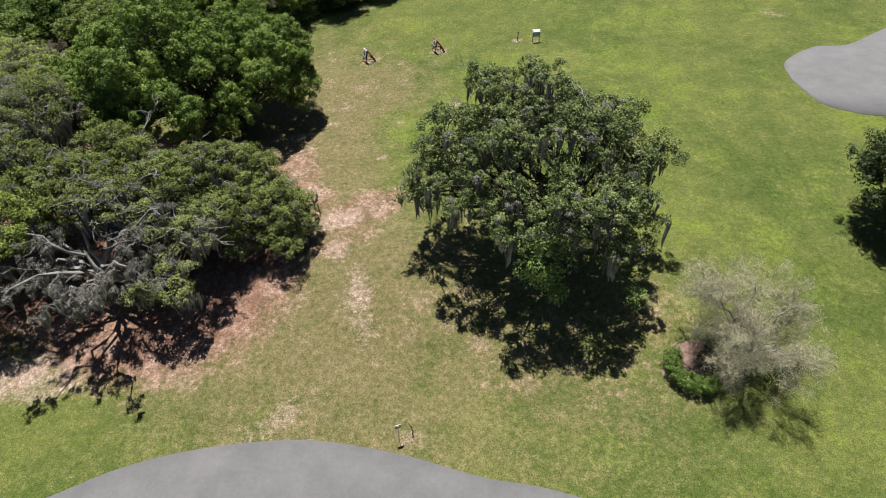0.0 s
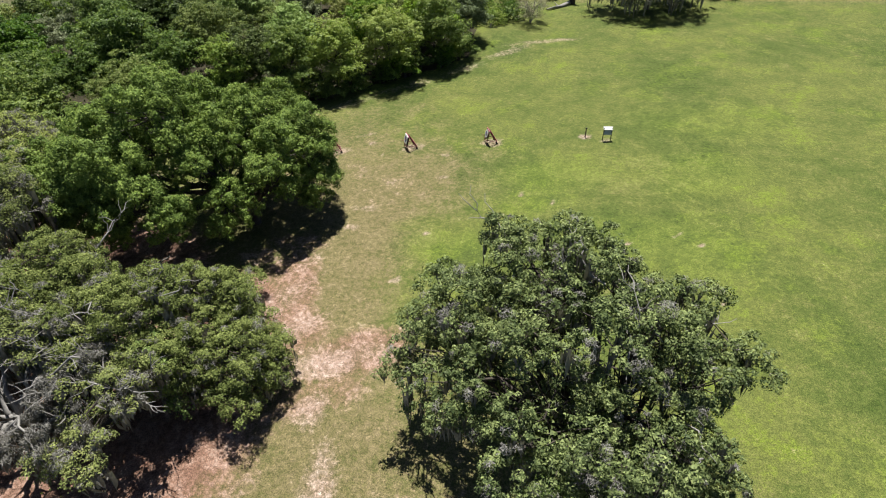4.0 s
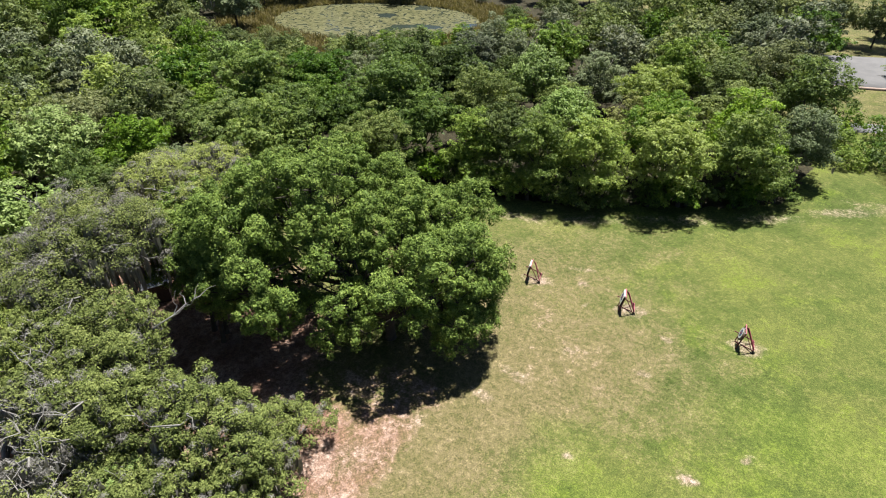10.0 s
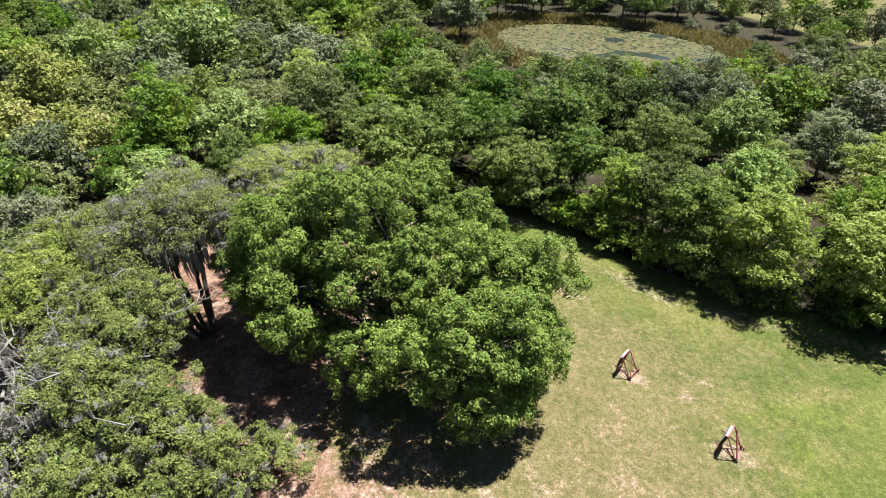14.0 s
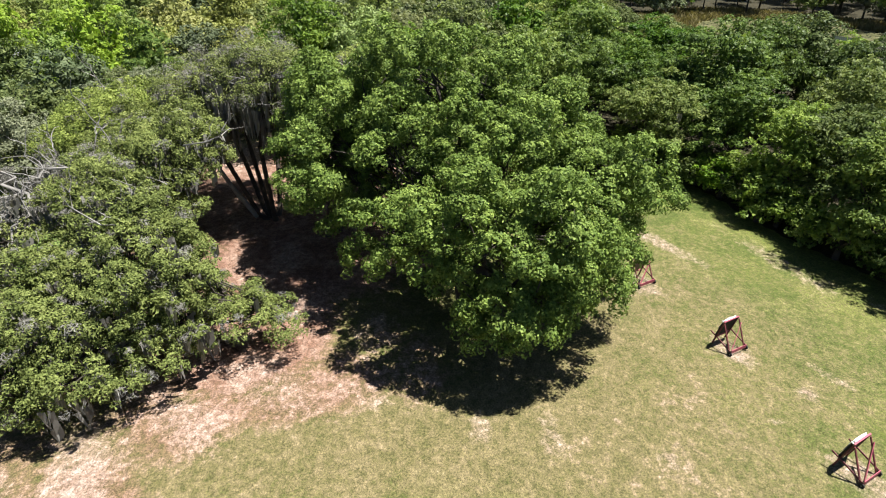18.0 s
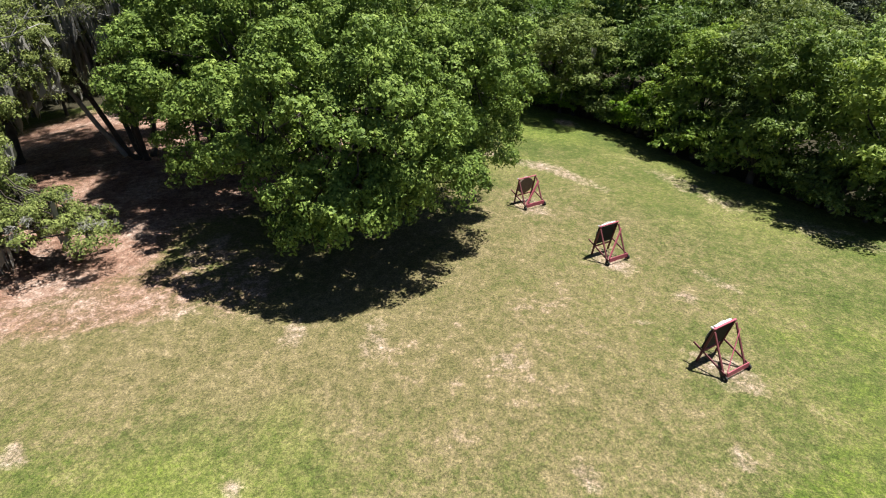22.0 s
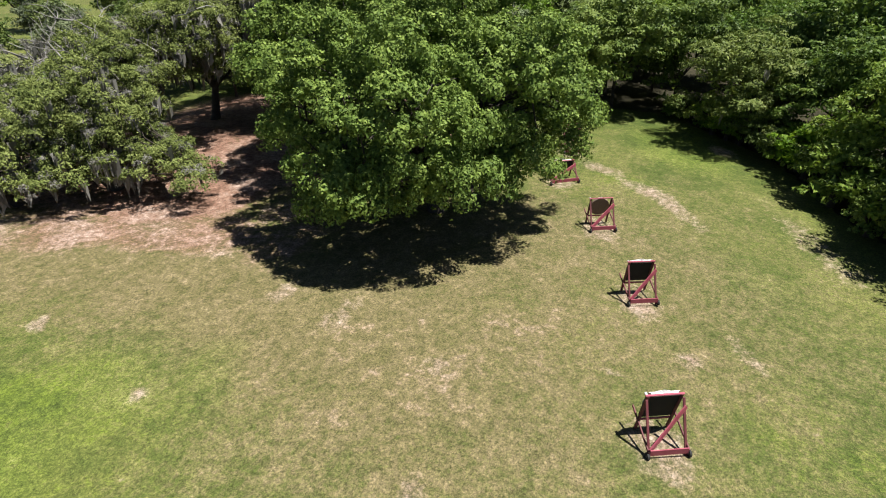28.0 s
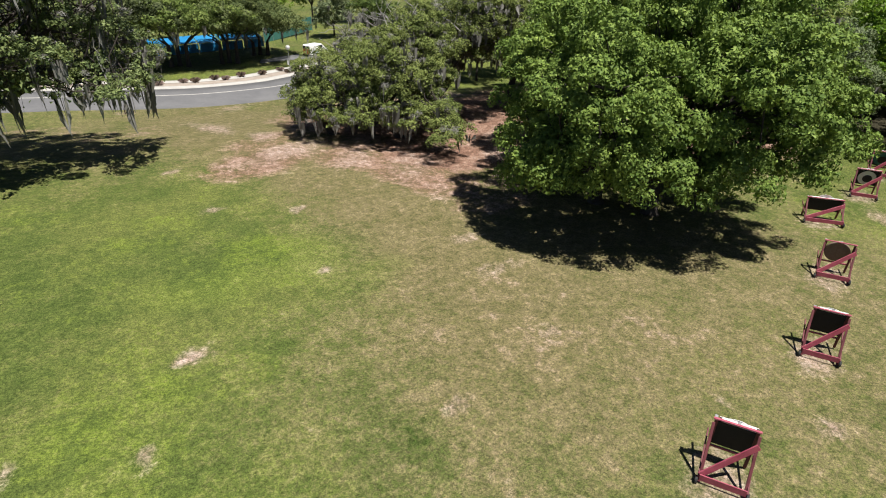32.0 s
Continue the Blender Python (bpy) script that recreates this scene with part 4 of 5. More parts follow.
def wood_tree(name, label, seed, mat, h, r, mossy=0, leaf=0.24, count=150, boughs=70, puffs=8, low=-0.7, share=0.36, flat=0.6, lift=0.5, slim=0.55, core=70):
    """A tree of the wood: shelves of foliage stacked over a few limbs, uneven in height."""
    rng = rng_of(seed)
    lobes = [(rng.uniform(-0.1, 0.1) * r, rng.uniform(-0.1, 0.1) * r, h * 0.72, r * 0.52, r * 0.52, h * 0.26)]
    for k in range(8):
        a = k * 0.785 + rng.uniform(0, 0.6)
        q = r * rng.uniform(0.40, 0.68)
        lobes.append((math.cos(a) * q, math.sin(a) * q, h * rng.uniform(0.34, 0.70), r * rng.uniform(0.30, 0.46), r * rng.uniform(0.30, 0.46), h * rng.uniform(0.14, 0.24)))
    return grow(name, label, (0, 0, 0), lobes, seed, mat, boughs, r * 0.20, puffs, count, leaf, trunk_r=0.2, fork=0.35, quad=False, fine=False, moss=mossy, moss_len=1.5, low=low, slim=slim, twigs=2,
                share=share, flat=flat, lift=lift, dome=0.25, spread=0.85, core=core, apart=0.5)


# for each kind of tree: those near the field, and plainer ones deep in the wood
KINDS = {}
for kind, name, label, mat, h, r, moss, n, flat in (
        ("broad", "woodland_tree", "bright green broad-leaved tree in the wood", M_LEAF_WOOD, 12.5, 5.2, 0, 4, 0.62),
        ("dark", "woodland_tree", "dark green broad-leaved tree in the wood", M_LEAF_DARK, 12.0, 5.4, 0, 3, 0.5),
        ("oak", "woodland_oak", "olive green live oak in the wood", M_LEAF_WOOD_OAK, 11.0, 5.4, 30, 3, 0.6),
        ("grey", "woodland_oak", "grey-green moss-hung oak in the wood", M_LEAF_GREY, 11.0, 5.4, 160, 3, 0.7),
        ("bright", "woodland_tree", "light yellow-green tree among darker trees", M_LEAF_BRIGHT, 11.5, 4.8, 0, 2, 0.8),
        ("yellow", "woodland_tree", "sparse yellow-green tree among oaks", M_LEAF_YELLOW, 9.5, 4.6, 20, 2, 0.8)):
    s0 = 1000 + 10 * len(KINDS)
    KINDS[kind] = [wood_tree(name, label, s0 + k, mat, h, r, moss, 0.225 if moss else 0.255, 160 if moss else 140, 74, 8, flat=flat) for k in range(n)]
    KINDS[kind + "_far"] = [wood_tree(name, label, s0 + k, mat, h, r, moss // 4, 0.36, 72, 62, 7, flat=flat, core=24) for k in range(n)]
KINDS["shrub"] = [wood_tree("shrub", "dense green shrub at the foot of the wood", 91 + k, M_LEAF_DARK if k else M_LEAF_WOOD, 3.6, 2.3, 0, 0.20, 260, 30, 8, -0.8) for k in range(2)]
USED = set()


def plant(kind, x, y, s=1.0, turn=None, tall=1.0, pr=random.Random(5)):
    if kind != "shrub" and math.hypot(x + 20, y - 80) > 68:
        kind += "_far"
    k = pr.randrange(len(KINDS[kind]))
    src = KINDS[kind][k]
    m = pose(x, y, gz(x, y) - 0.1, 0, 0, pr.uniform(0, 360) if turn is None else turn) @ Matrix.Diagonal((s * pr.uniform(0.94, 1.06), s * pr.uniform(0.94, 1.06), s * tall, 1))
    if (kind, k) in USED:
        ob = copy_thing(src, m)
    else:
        USED.add((kind, k))
        ob = src
    ob.matrix_world = m
    return tagged(ob, group="trees of the wood" if kind != "shrub" else "shrubs along the wood")


CLEAR = [(-131, 150, 33, 24, 35), (-121, 39, 10, 3.5, 8), (-101, 37, 6, 3, 8), (-118, 178, 22, 8, 35)]
# trees that stand out by their colour: kind, x, y, size
SPECIAL = [("bright", -76, 53, 1.2), ("bright", -119, 51, 1.65), ("bright", -127, 46, 1.5), ("bright", -128, 55, 1.4), ("yellow", -82.5, 37, 1.25), ("yellow", -89, 31, 1.2), ("yellow", -113, 23.5, 1.7), ("yellow", -103, 14.5, 1.6), ("yellow", -97, 22, 1.4), ("grey", -93, 44, 1.1), ("grey", -105, 45.5, 1.0), ("grey", -115, 70, 1.3), ("grey", -107, 74, 1.2), ("dark", -88, 74, 1.3), ("dark", -80, 84, 1.25), ("broad", -92, 66, 1.2), ("grey", -66, 119, 1.2),
           ("bright", -51, 119, 1.15), ("bright", -38, 108, 1.05), ("yellow", -31, 118, 1.0), ("broad", -28, 100.5, 0.95), ("broad", -21, 106, 1.0), ("broad", -14, 112.5, 1.0),
           ("broad", -34, 97.5, 0.95), ("oak", -40, 99, 1.05), ("broad", -43, 95, 0.85), ("dark", -52, 94, 1.0), ("dark", -60, 88, 1.0), ("broad", -64, 80, 1.05), ("dark", -68, 72, 1.05),
           ("grey", -60, 62, 0.95), ("oak", -60, 56, 0.9), ("grey", -58, 32, 1.0), ("oak", -52, 30, 0.9), ("broad", -17, 119, 1.05), ("grey", -11, 124, 0.95)]
planted = []
for kind, x, y, s in SPECIAL:
    plant(kind, x, y, s)
    planted.append((x, y, 7.5 if kind in ("yellow", "bright") else 4.0))
pr = random.Random(77)
for _ in range(9000):
    x, y = pr.uniform(-215, -8), pr.uniform(-30, 215)
    if not inside(WOOD, x, y) or any(ellipse(x, y, *e, 0.1) > 0 for e in CLEAR):
        continue
    far = max(0.0, math.hypot(x + 20, y - 80) - 60) / 60
    gap = 6.9 + 1.2 * min(1.5, far) + pr.uniform(0, 2.2)
    if any((x - a) ** 2 + (y - b) ** 2 < (0.5 * (gap + c)) ** 2 * 1.0 for a, b, c in planted):
        continue
    g = noise.noise((x * 0.02, y * 0.02, 7.7))
    if x < -75 and y < 70:
        kind = pr.choices(["grey", "oak", "broad", "bright", "yellow"], [4, 4, 2, 1, 0.6])[0]
    elif g > 0.05:
        kind = pr.choices(["broad", "dark", "oak", "bright"], [3, 4, 2, 0.6])[0]
    else:
        kind = pr.choices(["broad", "dark", "oak", "grey", "bright"], [2, 2, 4, 3, 0.5])[0]
    s = pr.uniform(0.80, 1.35) * (1 + 0.15 * min(1, far))
    d = math.hypot(x + 131, y - 150) - 30
    if x > -140 and d < 40:
        s = min(s, (3.6 + 0.24 * max(0, d)) / 11)
    plant(kind, x, y, s, tall=pr.uniform(0.85, 1.15))
    planted.append((x, y, gap))
# undergrowth along the edge of the wood
for i in range(len(WOOD[:7]) - 1):
    (x1, y1), (x2, y2) = WOOD[i], WOOD[i + 1]
    n = int(math.hypot(x2 - x1, y2 - y1) / 1.7)
    for k in range(n):
        u = (k + pr.uniform(0.1, 0.9)) / n
        plant("shrub", x1 + (x2 - x1) * u + pr.uniform(-1, 0.6), y1 + (y2 - y1) * u + pr.uniform(-0.6, 1.4), pr.uniform(0.6, 1.35))


# ---- archery target stands ----
def stand(m, butt="square", w=0.66, h=1.92, rear=None):
    root = thing("target_stand", "red-painted wooden archery target stand on two wheels", "archery target", m, "archery stands on the lawn")
    fx, rx, tx = -1.38, 0.0, -0.98       # feet in front, rear feet, top edge; w: half width, h: height
    for s in (-1, 1):
        part("front_leg", beam(bmesh.new(), (fx, s * (w - 0.06), 0), (tx + 0.02, s * (w - 0.06), h), 0.08, 0.10, side=(0, 1, 0)), M_WOOD_MAROON, root)
        part("rear_leg", beam(bmesh.new(), (rx, s * w, 0.02), (tx + 0.06, s * w, h - 0.12), 0.06, 0.09, side=(0, 1, 0)), M_WOOD_MAROON, root)
        part("side_arm", beam(bmesh.new(), (rx + 0.05, s * (w + 0.05), 0.28), (fx - 0.28, s * (w + 0.05), 0.86), 0.05, 0.09, side=(0, 0, 1)), M_WOOD_MAROON, root)
        wheel = part("wheel", cyl(bmesh.new(), 0.14, 0.14, 0.07, pose(rx + 0.03, s * (w + 0.08), 0.14, 90), 16), M_RUBBER, root, "small black rubber wheel")
        part("hub", cyl(bmesh.new(), 0.035, 0.035, 0.09, pose(rx + 0.03, s * (w + 0.08), 0.14, 90), 8), M_METAL, wheel)
    part("base_plank", beam(bmesh.new(), (rx + 0.05, -w - 0.02, 0.30), (rx + 0.05, w + 0.02, 0.30), 0.04, 0.25), M_WOOD_RED, root)
    part("diagonal_brace", beam(bmesh.new(), (rx + 0.03, -w - 0.02, 0.38), (tx * 0.80 + 0.07, w + 0.04, h * 0.82), 0.04, 0.26, side=(0, 0, 1)), M_WOOD_RED, root)
    part("bottom_rail", beam(bmesh.new(), (fx + 0.08, -w, 0.52), (fx + 0.08, w, 0.52), 0.06, 0.08), M_WOOD_RED, root)
    part("top_rail", beam(bmesh.new(), (tx, -w - 0.03, h), (tx, w + 0.03, h), 0.09, 0.05), M_WOOD_RED, root)
    lean = math.degrees(math.atan2(tx - fx, h))
    mid = Matrix.Translation((fx + (tx - fx) * 0.66 - 0.06, 0, h * 0.66)) @ pose(0, 0, 0, 0, lean, 0)
    bm = bmesh.new()
    if butt == "round":
        cyl(bm, 0.60, 0.60, 0.16, mid @ pose(0, 0, 0, 0, 90, 0), 36)
        part("target_butt", bm, M_STRAW, root, "round coiled straw butt")
        face_r = 0.5
    else:
        box(bm, (0.14, 2 * w - 0.1, h * 0.62), mid, 0.02)
        part("target_sheet", box(bmesh.new(), (0.02, 2 * w - 0.2, h * 0.62), mid @ pose(-0.085, 0.04, 0.05), 0.004), M_PAPER, root, "white paper sheet pinned to the front")
        part("target_sheet", box(bmesh.new(), (0.19, 2 * w - 0.34, 0.02), mid @ pose(-0.01, 0.04, h * 0.31 + 0.04), 0.004), M_PAPER, root, "white paper folded over the top")
        part("target_butt", bm, M_BLACK, root, "square black foam butt")
        face_r = 0.60
    rings = [(face_r, 0.012, M_PAPER, "white outer paper ring"), (face_r * 0.62, 0.018, M_BLACK, "black ring"), (face_r * 0.46, 0.024, M_BLUE, "blue ring"),
             (face_r * 0.28, 0.030, M_WOOD_RED, "red ring"), (face_r * 0.2, 0.036, M_LEAF_YELLOW, "yellow centre")]
    for r, d, mat, label in rings[:4]:
        part("target_face", cyl(bmesh.new(), r, r, 0.012, mid @ pose(-0.095 - d, 0, 0.10, 0, 90, 0), 32), mat, root, label)
    if rear:
        part("target_face", cyl(bmesh.new(), 0.56, 0.56, 0.012, mid @ pose(0.09, 0, 0, 0, 90, 0), 32), rear, root, "round face on the rear")
        part("target_face", cyl(bmesh.new(), 0.3, 0.3, 0.012, mid @ pose(0.105, 0.03, -0.05, 0, 90, 0), 24), M_RUBBER, root, "dark worn centre")
    for s in (-w + 0.04, 0.05):
        part("clamp", box(bmesh.new(), (0.2, 0.10, 0.05), mid @ pose(-0.02, s, h * 0.33), 0.01), M_METAL, root, "pale metal clamp over the butt")
    return root


for (x, y), b, turn, w, h in zip(STANDS, ("round", "square", "square", "round", "square", "square", "square"), (22, 29, 28, 29, 38, 30, 30),
                                 (0.66, 0.66, 0.66, 0.72, 1.05, 0.75, 0.7), (1.92, 1.92, 1.92, 1.85, 1.45, 1.9, 1.9)):
    stand(pose(x + 0.6, y + 0.25, gz(x, y) + 0.02, 0, 0, turn), b, w, h, {-44.9: M_PAPER, -51.0: M_GREEN_SCREEN}.get(x))

# ---- board and post beside the shooting line ----
board = thing("notice_board", "white and grey-blue notice board on two black posts", "notice board", pose(13.0, 87.8, gz(13, 87.8), 0, 0, 8))
for s in (-1, 1):
    part("post", box(bmesh.new(), (0.09, 0.09, 1.75), pose(s * 0.52, 0, 0.87), 0.01), M_DARK_METAL, board)
part("panel", box(bmesh.new(), (1.0, 0.05, 0.6), pose(0, -0.02, 1.12, -25), 0.01), M_BOARD, board, "grey-blue printed panel")
part("header", box(bmesh.new(), (1.2, 0.10, 0.55), pose(0, 0.08, 1.66, -62), 0.02), M_WHITE, board, "white cap board")
post = thing("hitching_post", "short brown wooden post with a metal cap on bare sand", "post", pose(10.3, 88.5, gz(10.3, 88.5)))
part("post", cyl(bmesh.new(), 0.09, 0.07, 1.25, pose(0, 0, 0.6), 10), M_STRAW, post)
part("cap", box(bmesh.new(), (0.26, 0.16, 0.14), pose(0, 0, 1.25), 0.02), M_DARK_METAL, post)

# ---- turning circle ----
strip("turning_circle", curve([(45.3, 73), (46.5, 77.8), (52.3, 82.2), (57.3, 82.7), (65.8, 88.3), (90, 104), (112, 114)], 60),
      curve([(45.3, 72), (46.1, 66.7), (48.4, 64.2), (52.2, 62.8), (66, 60.5), (90, 66), (112, 80)], 60), M_ASPHALT, 0.11, "cracked grey asphalt turning circle", "parking", 0.5)
# ---- bare tree and clipped hedge near the road ----
def bare_tree(x, y, h, spread, seed, label, leaves=0):
    pr, rng = random.Random(seed), rng_of(seed)
    root = thing("bare_tree", label, "tree", pose(*at(x, y)))
    wood, twig, tips = Wood(), Wood(), []
    for k in range(6):
        a = k * 1.05 + pr.uniform(-0.3, 0.3)
        e = Vector((math.cos(a) * spread * 0.6, math.sin(a) * spread * 0.6, h * pr.uniform(0.42, 0.8)))
        pts = wood.branch(pr, (pr.uniform(-0.1, 0.1), pr.uniform(-0.1, 0.1), -0.2), e, 0.13, 0.04, 0.1, 0.4, 7, 6)
        for _ in range(9):
            p = pts[pr.randrange(1, 7)]
            d = Vector((math.cos(a) + pr.uniform(-1, 1), math.sin(a) + pr.uniform(-1, 1), pr.uniform(-0.5, 1.3))).normalized()
            q = wood.branch(pr, p, p + d * pr.uniform(1.2, 2.4) * spread / 4, 0.035, 0.014, 0.05, 0.6, 4, 4)
            for _ in range(11):
                b = q[pr.randrange(1, 4)]
                e2 = b + (d * 0.7 + Vector((pr.uniform(-1, 1), pr.uniform(-1, 1), pr.uniform(-0.5, 1.0)))).normalized() * pr.uniform(0.6, 1.5) * spread / 4
                twig.branch(pr, b, e2, 0.013, 0.005, 0.0, 0.8, 4, 3)
                tips.append(e2)
                for _ in range(3):
                    m = b.lerp(e2, pr.uniform(0.4, 1.0))
                    twig.branch(pr, m, m + Vector((pr.uniform(-1, 1), pr.uniform(-1, 1), pr.uniform(-0.4, 0.8))).normalized() * pr.uniform(0.3, 0.8), 0.008, 0.004, 0.0, 0.5, 3, 3)
    link("trunk", wood.mesh("trunk"), M_BARK_PALE, root)
    tagged(link("twig", twig.mesh("twig"), M_TWIG, root, "dense grey leafless twigs"), kind="stuff")
    V, F = leaf_cloud(rng, [(*t, 0.6, 0.6, 0.6) for t in tips], 120 if leaves < 20 else 12, 0.6, 0.03, False, 0.3, 0.1, 2.5)
    tagged(link("spray", array_mesh("spray", V, F), M_TWIG, root, "fine pale grey twig ends"), kind="stuff")
    if leaves:
        low = [(*(t * 0.8), 0.4, 0.4, 0.3) for t in pr.sample(tips, leaves)]
        V, F = leaf_cloud(rng, low, 110, 0.16, 0.6)
        link("crown", array_mesh("crown", V, F), M_LEAF_BRIGHT, root, "thin yellow-green new leaves")
    return root


bare_tree(23.2, 29.2, 8.4, 4.6, 301, "leafless grey ornamental tree beside a clipped hedge", 8)


def leafy_mound(name, label, x, y, lobes, seed, mat, boughs, r, puffs, count, leaf, category="shrub", group=""):
    return grow(name, label, at(x, y), lobes, seed, mat, boughs, r, puffs, count, leaf, trunk_r=0.06, fork=0.5, low=-0.9, category=category, group=group, twigs=2)


leafy_mound("hedge", "clipped dark green hedge in a curved mulch bed", 19.6, 27.8,
            [(1.8 * math.cos(a), 1.8 * math.sin(a), 0.55, 0.62, 0.62, 0.55) for a in (2.5, 2.9, 3.3, 3.7, 4.1, 4.5, 4.9, 5.3)], 302, M_LEAF_DARK, 170, 0.28, 7, 700, 0.11, "hedge")
leafy_mound("shrub", "loose dark green shrub under the bare tree", 20.6, 27.9, [(0, 0, 0.5, 1.1, 1.0, 0.7), (0.8, 1.2, 0.9, 1.0, 0.9, 0.9), (1.5, -0.2, 0.6, 0.8, 0.8, 0.7)], 303, M_LEAF_EVERGREEN, 60, 0.35, 6, 300, 0.13)

leafy_mound("shrub", "low bright green shrub in the shade of the bare tree", 25.2, 26.9, [(0, 0, 0.5, 1.3, 1.0, 0.6), (-1.4, 0.8, 0.6, 1.0, 0.9, 0.7)], 304, M_LEAF_WOOD, 50, 0.4, 6, 260, 0.13)


def bed(name, label, x, y, r, mat, turn=0, squash=0.8, seed=1):
    pr = random.Random(seed)
    bm = bmesh.new()
    n = 40
    rim, top = [], []
    for k in range(n):
        a = 2 * math.pi * k / n
        q = r * (1 + 0.06 * math.sin(3 * a + seed) + pr.uniform(-0.02, 0.02))
        px, py = x + q * math.cos(a + radians(turn)), y + q * squash * math.sin(a + radians(turn))
        rim.append(bm.verts.new((px, py, gz(px, py) - 0.1)))
        top.append(bm.verts.new((x + (px - x) * 0.93, y + (py - y) * 0.93, gz(px, py) + 0.1)))
    c = bm.verts.new((x, y, gz(x, y) + 0.14))
    for k in range(n):
        bm.faces.new((rim[k], rim[(k + 1) % n], top[(k + 1) % n], top[k]))
        bm.faces.new((top[k], top[(k + 1) % n], c))
    return tagged(part(name, bm, mat, smooth=True), label, "planting bed", kind="structure")


bed("mulch_bed", "rounded bed of pinkish brown mulch round a hedge", 20.0, 28.1, 2.9, M_MULCH, 0, 0.85, 4)
stake = thing("bent_stake", "short dark bent stake on a bare spot", "stake", pose(*at(-2.7, 22.7)))
w = Wood()
w.limb([(0, 0, -0.1), (0.03, 0.02, 0.5), (-0.1, 0.1, 1.0), (-0.3, 0.2, 1.25)], [0.05, 0.045, 0.04, 0.03], 8)
link("rod", w.mesh("rod"), M_WOOD_DARK, stake)

# ---- shed in the grove ----
shed = thing("shed", "small brown shed with a pale metal roof below mossy trees", "shed", pose(-48.6, 52.8, gz(-48, 53), 0, 0, -24))
for a, b, m in (((3.4, 0.10, 2.1), (0, -1.1, 1.05), "front_wall"), ((3.4, 0.10, 2.1), (0, 1.1, 1.05), "rear_wall"), ((0.10, 2.1, 2.1), (-1.65, 0, 1.05), "side_wall"), ((0.10, 2.1, 2.1), (1.65, 0, 1.05), "side_wall")):
    part(m, box(bmesh.new(), a, pose(*b), 0.01), M_WOOD_DARK, shed)
for k in range(6):
    part("roof_sheet", box(bmesh.new(), (0.61, 2.7, 0.03), pose(-1.52 + k * 0.61, 0, 2.2 + 0.012 * (k % 2), 6), 0.008), M_METAL, shed)
part("door", box(bmesh.new(), (0.8, 0.05, 1.8), pose(0.7, -1.18, 0.95), 0.01), M_BARK, shed)

M_BRICK_PALE = plain("brick_pale", (0.420, 0.310, 0.275), (0.560, 0.440, 0.400), 0.9, 1.5)


# ---- brick building with green roofs ----
def hall(origin, turn, length, depth, eave, ridge, name, label, windows):
    root = thing(name, label, "building", pose(*origin, 0, 0, turn))
    t = 0.3
    for s, y in ((1, t / 2), (-1, depth - t / 2)):
        part("wall", box(bmesh.new(), (length, t, eave + 0.6), pose(length / 2, y, eave / 2 - 0.3)), M_BRICK, root)
    for x in (t / 2, length - t / 2):
        bm = bmesh.new()
        vs = [bm.verts.new(v) for v in ((x - t / 2, t, -0.6), (x - t / 2, depth - t, -0.6), (x - t / 2, depth - t, eave), (x - t / 2, depth / 2, ridge - 0.15), (x - t / 2, t, eave))]
        f = bm.faces.new(vs)
        r = bmesh.ops.extrude_face_region(bm, geom=[f])
        for v in r["geom"]:
            if isinstance(v, bmesh.types.BMVert):
                v.co.x += t
        part("gable", bm, M_BRICK_PALE, root, "pinkish pale brick gable")
    slope = math.hypot(depth / 2 + 0.6, ridge - eave + 0.35)
    ang = math.degrees(math.atan2(ridge - eave + 0.35, depth / 2 + 0.6))
    n = int((length + 1) / 0.62)
    for side in (0, 1):
        y, a = (depth / 4 - 0.3, ang) if side == 0 else (depth * 0.75 + 0.3, -ang)
        roof = part("roof", box(bmesh.new(), (length + 1.0, slope, 0.14), pose(length / 2, y, (eave + ridge) / 2 - 0.05, a), 0.02), M_ROOF, root, "pale green metal roof")
        for k in range(n):
            part("seam", box(bmesh.new(), (0.05, slope, 0.06), pose(-0.4 + (k + 0.5) * (length + 0.8) / n, y, (eave + ridge) / 2 + 0.045, a)), M_ROOF, roof)
    part("ridge_cap", box(bmesh.new(), (length + 1.05, 0.4, 0.1), pose(length / 2, depth / 2, ridge + 0.1), 0.03), M_ROOF, root)
    part("fascia", box(bmesh.new(), (length + 1.0, 0.08, 0.26), pose(length / 2, -0.62, eave - 0.32), 0.01), M_WHITE, root, "white eaves board")
    for k in range(windows):
        x = (k + 0.7) * length / (windows + 0.4)
        win = part("window", box(bmesh.new(), (1.3, 0.06, 1.3), pose(x, -0.02, 1.7), 0.01), M_WHITE, root, "white window frame")
        part("pane", box(bmesh.new(), (1.1, 0.05, 1.1), pose(x, -0.045, 1.7)), M_GLASS, win)
    return root


hall((-1.3, 159.1, gz(-1.3, 159)), 27.0, 16.5, 11.5, 3.4, 8.4, "brick_hall", "long brick hall with a pale green metal roof", 4)
hall((17.0, 172.0, gz(17, 172)), 27.0, 12.0, 14.0, 4.2, 8.4, "brick_wing", "brick wing with a pale green metal roof", 3)
strip("driveway", [(-16, 143.0), (-11, 148.5), (10, 161.0), (24, 168)], [(-18.5, 146.5), (-14.5, 152.0), (-3.0, 157.6), (16, 166.5)], M_ASPHALT, 0.04, "pale grey asphalt drive beside the brick hall", "drive")
strip("car_park", [(-24, 171.0), (-6.4, 179.0), (4, 184)], [(-34, 194), (-16, 203), (-6, 208)], M_ASPHALT, 0.05, "pale grey car park behind a low brick kerb", "car park")
